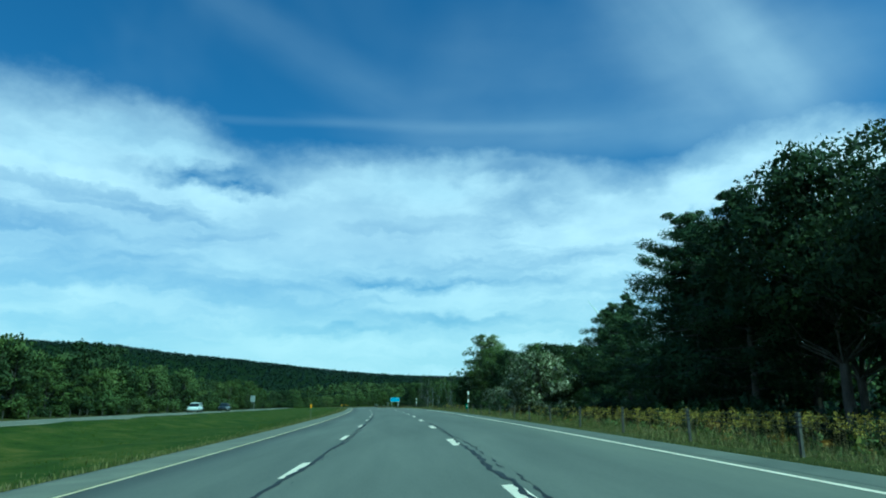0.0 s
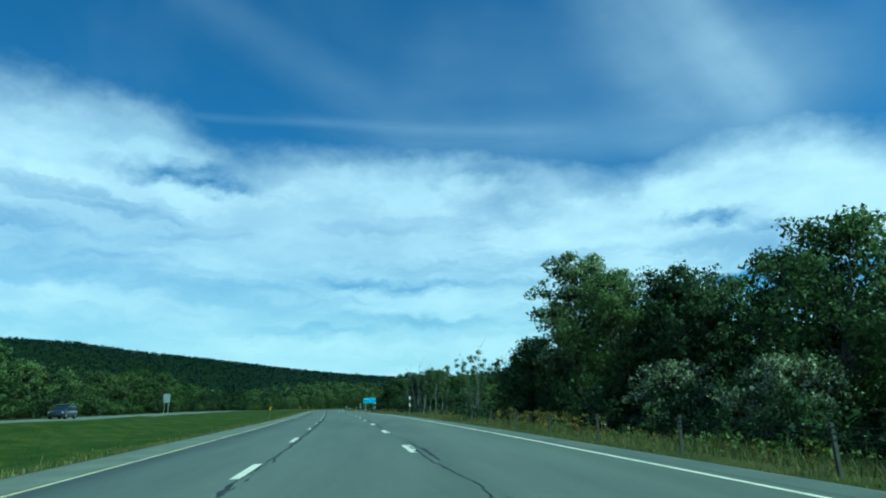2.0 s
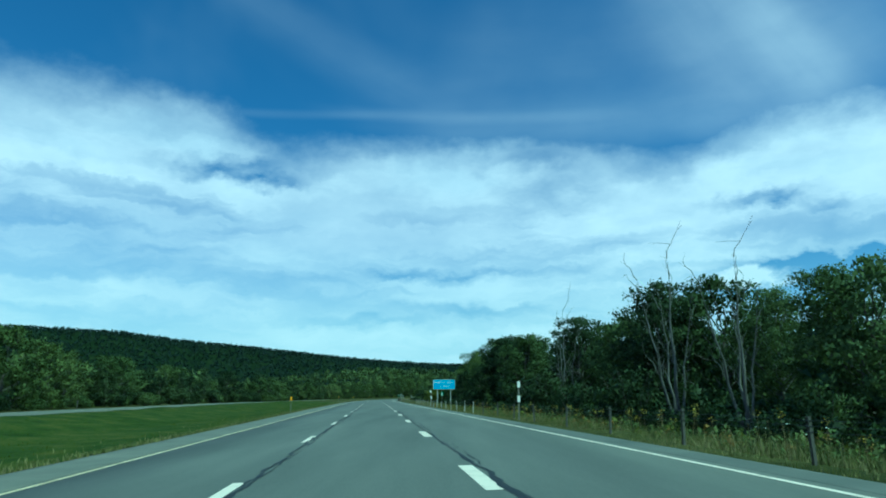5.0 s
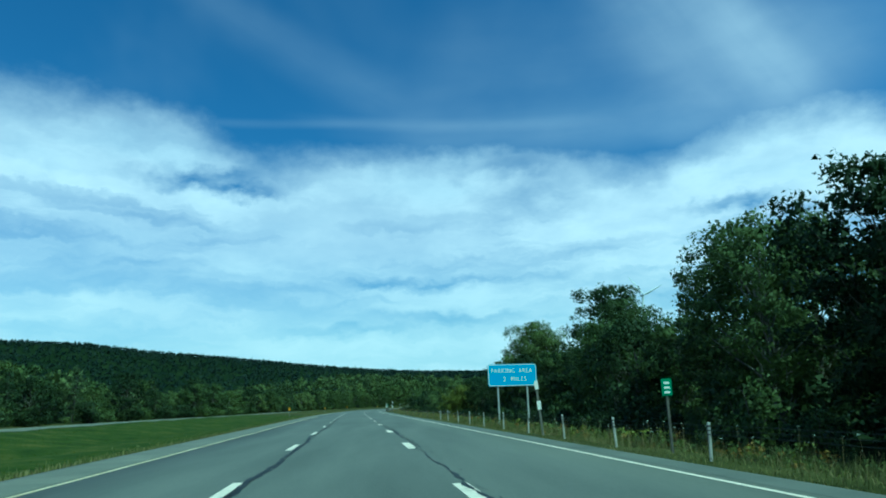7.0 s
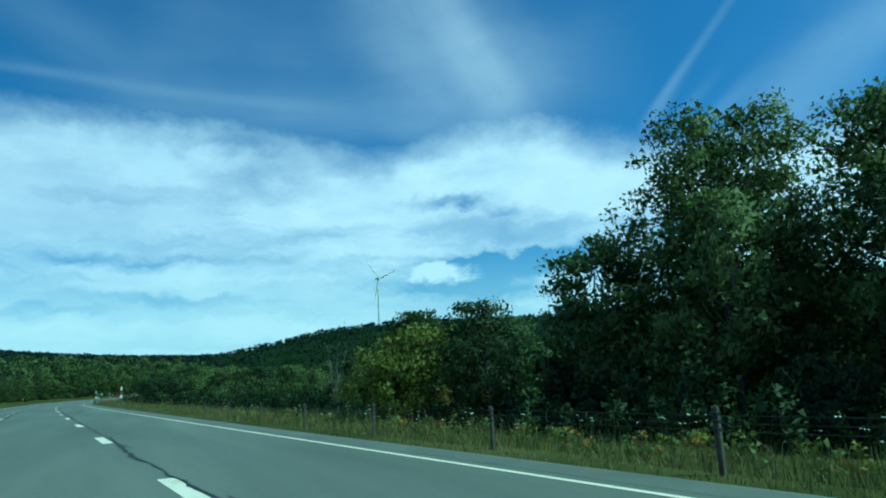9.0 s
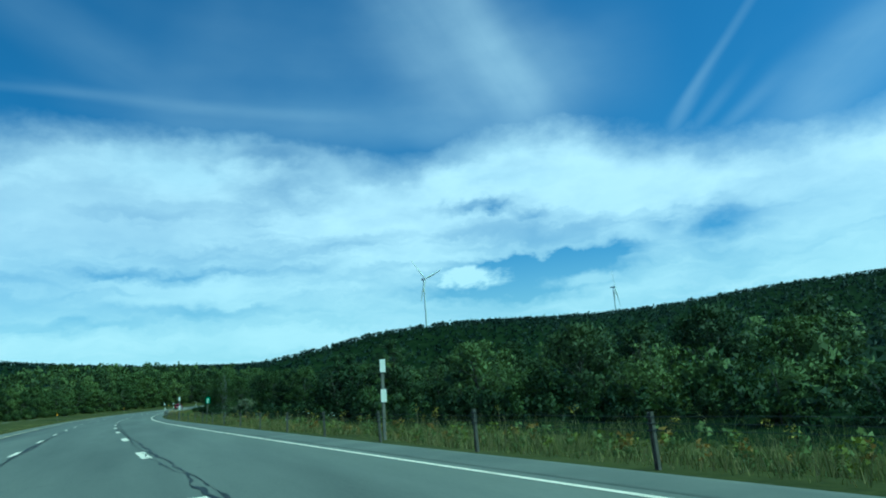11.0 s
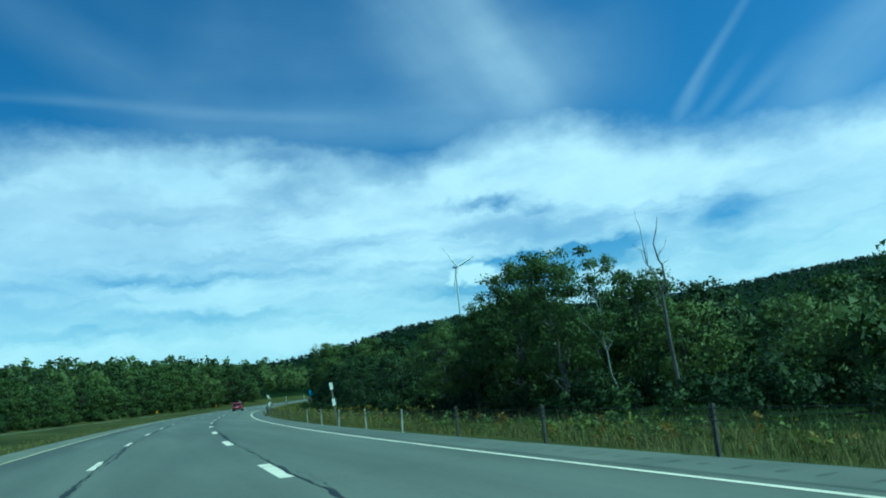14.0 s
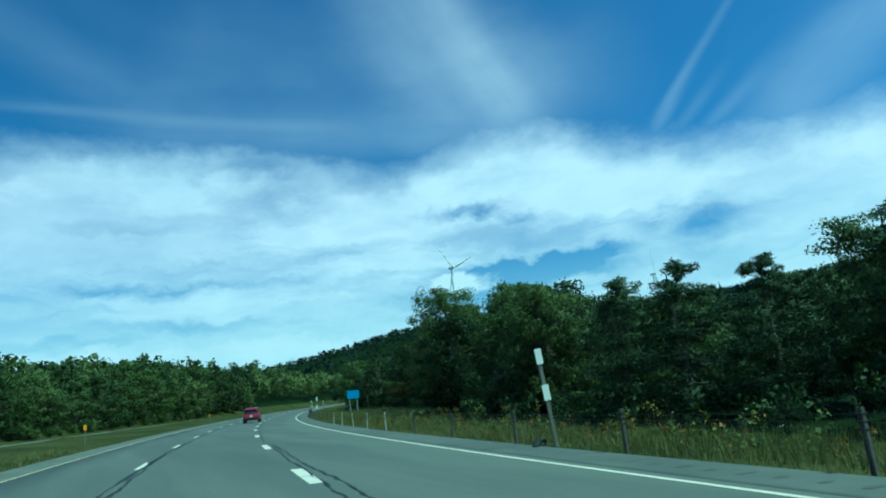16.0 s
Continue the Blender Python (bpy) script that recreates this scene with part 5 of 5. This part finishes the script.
# ---- cars ----
def loft(name, stations, mat, smooth=True):
    """A closed body from cross-sections (y, half width, z low, z high, roundness of the upper edge)."""
    prof = [(-0.55, 0), (-0.95, 0.10), (-1.0, 0.45), (-0.97, 0.75), (-0.82, 0.97), (-0.45, 1.0), (0.45, 1.0), (0.82, 0.97), (0.97, 0.75), (1.0, 0.45), (0.95, 0.10), (0.55, 0)]
    n = len(prof)
    v = [(x * w, y, lo + (hi - lo) * z) for y, w, lo, hi in stations for x, z in prof]
    f = [(k * n + i, k * n + (i + 1) % n, (k + 1) * n + (i + 1) % n, (k + 1) * n + i) for k in range(len(stations) - 1) for i in range(n)]
    f += [tuple(range(n - 1, -1, -1)), tuple(range((len(stations) - 1) * n, len(stations) * n))]
    me = bpy.data.meshes.new(name)
    me.from_pydata(v, [], f)
    bm = bmesh.new()
    bm.from_mesh(me)
    bmesh.ops.recalc_face_normals(bm, faces=bm.faces)
    bm.to_mesh(me)
    bm.free()
    if smooth:
        me.polygons.foreach_set("use_smooth", np.ones(len(me.polygons), bool))
    me.materials.append(mat)
    return me


def wheel_mesh(name, r0, r1, w, mat):
    ang = np.linspace(0, 2 * np.pi, 24, endpoint=False)
    rows = [(r0, -w / 2), (r1 * 0.96, -w / 2), (r1, -w / 2 + 0.03), (r1, w / 2 - 0.03), (r1 * 0.96, w / 2), (r0, w / 2)]
    v = np.array([(x, r * math.cos(a), r * math.sin(a)) for r, x in rows for a in ang])
    f = [(k * 24 + i, k * 24 + (i + 1) % 24, (k + 1) * 24 + (i + 1) % 24, (k + 1) * 24 + i) for k in range(5) for i in range(24)]
    return mesh_np(name, v, np.array(f), mat, True)


def car(label, m, paint):
    root = tagged(new("car"), label, "car")
    root.matrix_basis = m
    body = part("body", loft("body", [(-2.26, 0.74, 0.46, 0.86), (-2.20, 0.86, 0.36, 1.00), (-1.6, 0.91, 0.27, 1.06), (-0.4, 0.92, 0.24, 1.03), (0.9, 0.92, 0.24, 1.00), (1.5, 0.90, 0.26, 0.97), (2.05, 0.85, 0.30, 0.86), (2.24, 0.70, 0.40, 0.72)], paint), root)
    part("glasshouse", loft("glasshouse", [(-2.10, 0.80, 0.96, 1.08), (-1.88, 0.79, 0.98, 1.44), (-1.3, 0.78, 1.0, 1.58), (0.1, 0.77, 0.98, 1.60), (0.55, 0.75, 0.97, 1.50), (1.25, 0.78, 0.94, 1.02)], M_GLASS_DARK), root, "dark tinted windows")
    part("roof", loft("roof", [(-2.02, 0.62, 1.44, 1.49), (-1.4, 0.68, 1.57, 1.65), (0.1, 0.68, 1.59, 1.67), (0.5, 0.62, 1.52, 1.57)], paint), root)
    for x in (-0.755, 0.755):
        for y, ln in ((-1.75, 0.14), (-0.75, 0.09), (0.25, 0.09)):
            part("pillar", box_mesh("pillar", (0.05, ln, 0.56), paint, 0.01, (x, y, 1.0), 0.96), root)
        part("mirror", box_mesh("mirror", (0.18, 0.12, 0.13), paint, 0.03, (x * 1.31, 0.72, 1.0)), root)
    for x in (-0.80, 0.80):
        for y in (-1.38, 1.38):
            w = part("wheel", wheel_mesh("tyre", 0.21, 0.34, 0.23, M_RUBBER), root, "black tyre with an alloy rim")
            w.location = (x, y, 0.34)
            part("rim", wheel_mesh("rim", 0.02, 0.22, 0.20, M_RIM), w, "alloy rim")
    for x in (-0.68, 0.68):
        part("tail_light", box_mesh("tail_light", (0.22, 0.06, 0.20), M_LAMP_RED, 0.02, (x, -2.20, 0.82)), root, "red tail light")
        part("headlight", box_mesh("headlight", (0.30, 0.10, 0.13), M_LAMP_CLEAR, 0.03, (x, 2.08, 0.68)), root, "clear headlight")
    part("grille", box_mesh("grille", (0.8, 0.05, 0.20), M_RUBBER, 0.02, (0, 2.20, 0.50)), root, "black grille")
    part("bumper", box_mesh("bumper", (1.45, 0.10, 0.16), M_RUBBER, 0.03, (0, -2.22, 0.38)), root, "dark lower bumper")
    part("plate", box_mesh("plate", (0.32, 0.02, 0.16), M_WHITE, 0.004, (0, -2.275, 0.66)), root, "pale blank number plate")
    return root


car("red compact SUV in the middle lane", stand(550.0, 0.6, 0, 0.006, paved=True), M_RED)
car("white SUV on the opposite road", stand(97.0, -31.8, 180, 0.16, paved=True), M_CAR_WHITE)
car("dark SUV following on the opposite road", stand(122.0, -31.6, 180, 0.16, paved=True), M_CAR_BLACK)


# ---- wind turbines on the hill ----
def turbine(x, y, z, hub, blade, turns, facing):
    root = tagged(new("wind_turbine"), "tall pale wind turbine standing on the wooded hill", "wind turbine", "turbines on the hill")
    root.matrix_basis = pose(x, y, z, 0, 0, facing)
    t = np.linspace(0, 1, 8)
    v, f = tube(np.stack([0 * t, 0 * t, -4 + (hub + 4) * t], -1), 1.9 - 0.95 * t, 14)
    part("tower", mesh_np("tower", v, f, M_TURBINE, True), root)
    part("nacelle", box_mesh("nacelle", (3.2, 9.0, 3.4), M_TURBINE, 0.7, (0, 1.0, hub - 1.7)), root)
    v, f = tube([(0, -3.4, hub), (0, -4.6, hub), (0, -5.6, hub), (0, -6.2, hub)], [1.6, 1.6, 1.1, 0.1], 12)
    part("hub", mesh_np("hub", v, f, M_TURBINE, True), root)
    for a in turns:
        r = np.array([0.5, 2, 5, 9, 16, 25, 34, 40]) * blade / 40
        c = np.array([1.0, 1.0, 1.6, 1.9, 1.5, 1.05, 0.65, 0.15])
        d, e = np.array([math.sin(radians(a)), 0, math.cos(radians(a))]), np.array([math.cos(radians(a)), 0.25, -math.sin(radians(a))])
        rows = []
        for k in range(8):
            m0 = np.array([0, -4.9, hub]) + d * r[k]
            rows += [m0 - e * c[k] * 0.9, m0 + np.array([0, -0.28 * c[k] ** 0.5, 0]), m0 + e * c[k] * 1.2, m0 + np.array([0, 0.28 * c[k] ** 0.5, 0])]
        f = np.array([(k * 4 + i, k * 4 + (i + 1) % 4, (k + 1) * 4 + (i + 1) % 4, (k + 1) * 4 + i) for k in range(7) for i in range(4)])
        part("blade", mesh_np("blade", np.array(rows), f, M_TURBINE, True), root)


def turbine_at(x, y, top, blade, turns, facing):
    z = float(hills(np.array([x]), np.array([y]))[0])
    turbine(x, y, z, top - z, blade, turns, facing)


turbine_at(428, 1365, 179, 44, (64, 196, 318), 14)
turbine_at(883, 1431, 171, 44, (-12, 195, 160), 24)

# ======== verge plants ========
M_BLADE = material("grass_blades", [(0.074, 0.086, 0.025), (0.158, 0.156, 0.052), (0.30, 0.26, 0.125)], 0.7, 0.15, 2.0, island=0.55, spread=(0.2, 0.8), translucent=0.12, spec=0.05)
M_BLADE_GREEN = material("green_grass_blades", [(0.038, 0.056, 0.005), (0.068, 0.084, 0.008), (0.12, 0.12, 0.018)], 0.7, 0.15, 2.0, island=0.5, spread=(0.2, 0.8), translucent=0.15, spec=0.05)
M_GOLD = material("goldenrod_flowers", [(0.22, 0.16, 0.015), (0.38, 0.29, 0.03), (0.47, 0.37, 0.06)], 0.8, 2, 20, island=0.5)
M_LACE = material("white_flowers", [(0.50, 0.52, 0.45), (0.70, 0.72, 0.65)], 0.8, 2, 20, island=0.5)
M_STALK = material("dry_stalks", [(0.10, 0.075, 0.035), (0.20, 0.15, 0.07)], 0.8, 2, 20, island=0.5)


def blades(name, s, u, h, width, mat, label, lean=0.35, seed=1):
    """Grass: one folded blade to a point, all in one mesh."""
    rng = np.random.default_rng(seed)
    n = len(s)
    p = on_land(s, u, -0.02)
    a = rng.uniform(0, 2 * np.pi, n)
    side = np.stack([np.cos(a), np.sin(a), 0 * a], -1) * (width * rng.uniform(0.6, 1.3, n))[:, None]
    b = rng.uniform(0, 2 * np.pi, n)
    tip = np.stack([np.cos(b), np.sin(b), 0 * b], -1) * (h * lean * rng.uniform(0.2, 1.3, n))[:, None] + np.array([0, 0, 1.0]) * h[:, None]
    mid = p + tip * np.array([0.32, 0.32, 0.60])
    v = np.stack([p - side / 2, p + side / 2, mid + side * 0.4, p + tip, mid - side * 0.4], 1).reshape(-1, 3)
    i = np.arange(n) * 5
    near = u < 9.0
    j = i[~near]
    me = mesh_np(name, v, [np.stack([i, i + 1, i + 2, i + 4], 1)[near], np.stack([i + 4, i + 2, i + 3], 1)[near], np.stack([j, j + 1, j + 3], 1)], mat)
    tagged(new(name, me), label, "grass", kind="stuff")


rng_g = np.random.default_rng(21)
n = 215000
gs = rng_g.uniform(-34, 575, n)
gu = np.interp(gs, [270, 350], [6.45, 6.95]) + np.abs(rng_g.normal(0, 1, n)) * 2.9
gu = np.where(wood_front(gs) > 14.5, 6.95 + (gu - 6.45) * 1.5, gu)
keep = gu < wood_front(gs) + 0.8
gs, gu = gs[keep], gu[keep]
patch = np.interp(gs, np.arange(-40, 600, 0.8), np.random.default_rng(8).uniform(0.45, 1.3, 800))
gh = (0.10 + 0.42 * np.clip((gu - 7.0) / 1.6, 0.10, 1)) * patch * rng_g.uniform(0.5, 1.25, len(gs))
blades("verge_grass", gs, gu, gh * np.where(gu > 8.3, 0.9, 0.66), 0.014, M_BLADE, "tall uncut olive and straw-coloured grass on the verge", 0.6, 2)
n = 40000
gs = rng_g.uniform(-26, 520, n)
gu = -6.90 - np.abs(rng_g.normal(0, 1, n)) * 1.7
blades("median_fringe", gs, gu, 0.06 + 0.16 * rng_g.random(n), 0.03, M_BLADE, "ragged olive grass fringe along the median shoulder", seed=3)
n = 30000
gs = rng_g.uniform(0, 320, n)
gu = rng_g.uniform(-24.6, -7.5, n)
blades("median_grass", gs, gu, 0.03 + 0.05 * rng_g.random(n), 0.03, M_BLADE_GREEN, "short green mown grass of the median", seed=4)


def flower_heads(name, s, u, h, mat, per, spread, size, flat, label, seed):
    """Stalks with small tufts of blossom on top."""
    rng = np.random.default_rng(seed)
    p = on_land(s, u, 0) + np.stack([rng.normal(0, 0.05, len(s)), rng.normal(0, 0.05, len(s)), h], -1)
    v, f, _ = leaves(rng, p, np.array(spread), len(s) * per, size, flat, 0.8)
    me = mesh_np(name, v, f, mat)
    base = on_land(s, u, -0.02)
    w = np.array([0.006, 0.004, 0])
    sv = np.stack([base - w, base + w, p + w * 0.6, p - w * 0.6], 1).reshape(-1, 3)
    me2 = mesh_np(name, np.concatenate([v, sv]), [f, np.arange(len(s) * 4).reshape(-1, 4) + len(v)], mat)
    me2.materials.append(M_STALK)
    me2.polygons.foreach_set("material_index", np.concatenate([np.zeros(len(f), np.int32), np.ones(len(s), np.int32)]))
    bpy.data.meshes.remove(me)
    tagged(new(name, me2), label, "wildflowers", kind="stuff")


def spots(areas, seed):
    rng = np.random.default_rng(seed)
    s, u = [], []
    for s0, s1, u0, u1, n in areas:
        s.append(rng.uniform(s0, s1, n)), u.append(rng.uniform(u0, u1, n))
    return np.concatenate(s), np.concatenate(u), rng


fs, fu, rg = spots([(-24, 12, 9.4, 13.6, 1080), (12, 30, 9.0, 13.0, 90), (66, 78, 8.8, 12.0, 130), (96, 110, 8.6, 11, 40), (140, 200, 8.6, 11, 70), (300, 380, 8.6, 11, 50), (428, 468, 7.8, 9.8, 80), (470, 500, 8.0, 9.5, 30)], 61)
flower_heads("goldenrod", fs, fu, rg.uniform(0.55, 1.0, len(fs)), M_GOLD, 22, (0.08, 0.08, 0.07), 0.038, 0.2, "patches of yellow goldenrod among the verge grass", 62)
fs, fu, rg = spots([(196, 226, 7.6, 10, 60), (240, 275, 7.8, 10.5, 150), (275, 300, 7.8, 10.0, 40), (340, 380, 7.8, 10, 70), (425, 480, 7.8, 10, 50), (20, 60, 7.8, 10, 25), (120, 160, 8, 10, 25)], 63)
flower_heads("wild_carrot", fs, fu, rg.uniform(0.45, 0.85, len(fs)), M_LACE, 6, (0.03, 0.03, 0.008), 0.038, 0.8, "scattered flat white flower heads on the verge", 64)
fs, fu, rg = spots([(-30, 575, 7.9, 11.5, 500)], 65)
flower_heads("dry_stalks", fs, fu, rg.uniform(0.4, 0.8, len(fs)), M_STALK, 3, (0.03, 0.03, 0.06), 0.05, 0.1, "brown dry weed stalks on the verge", 66)
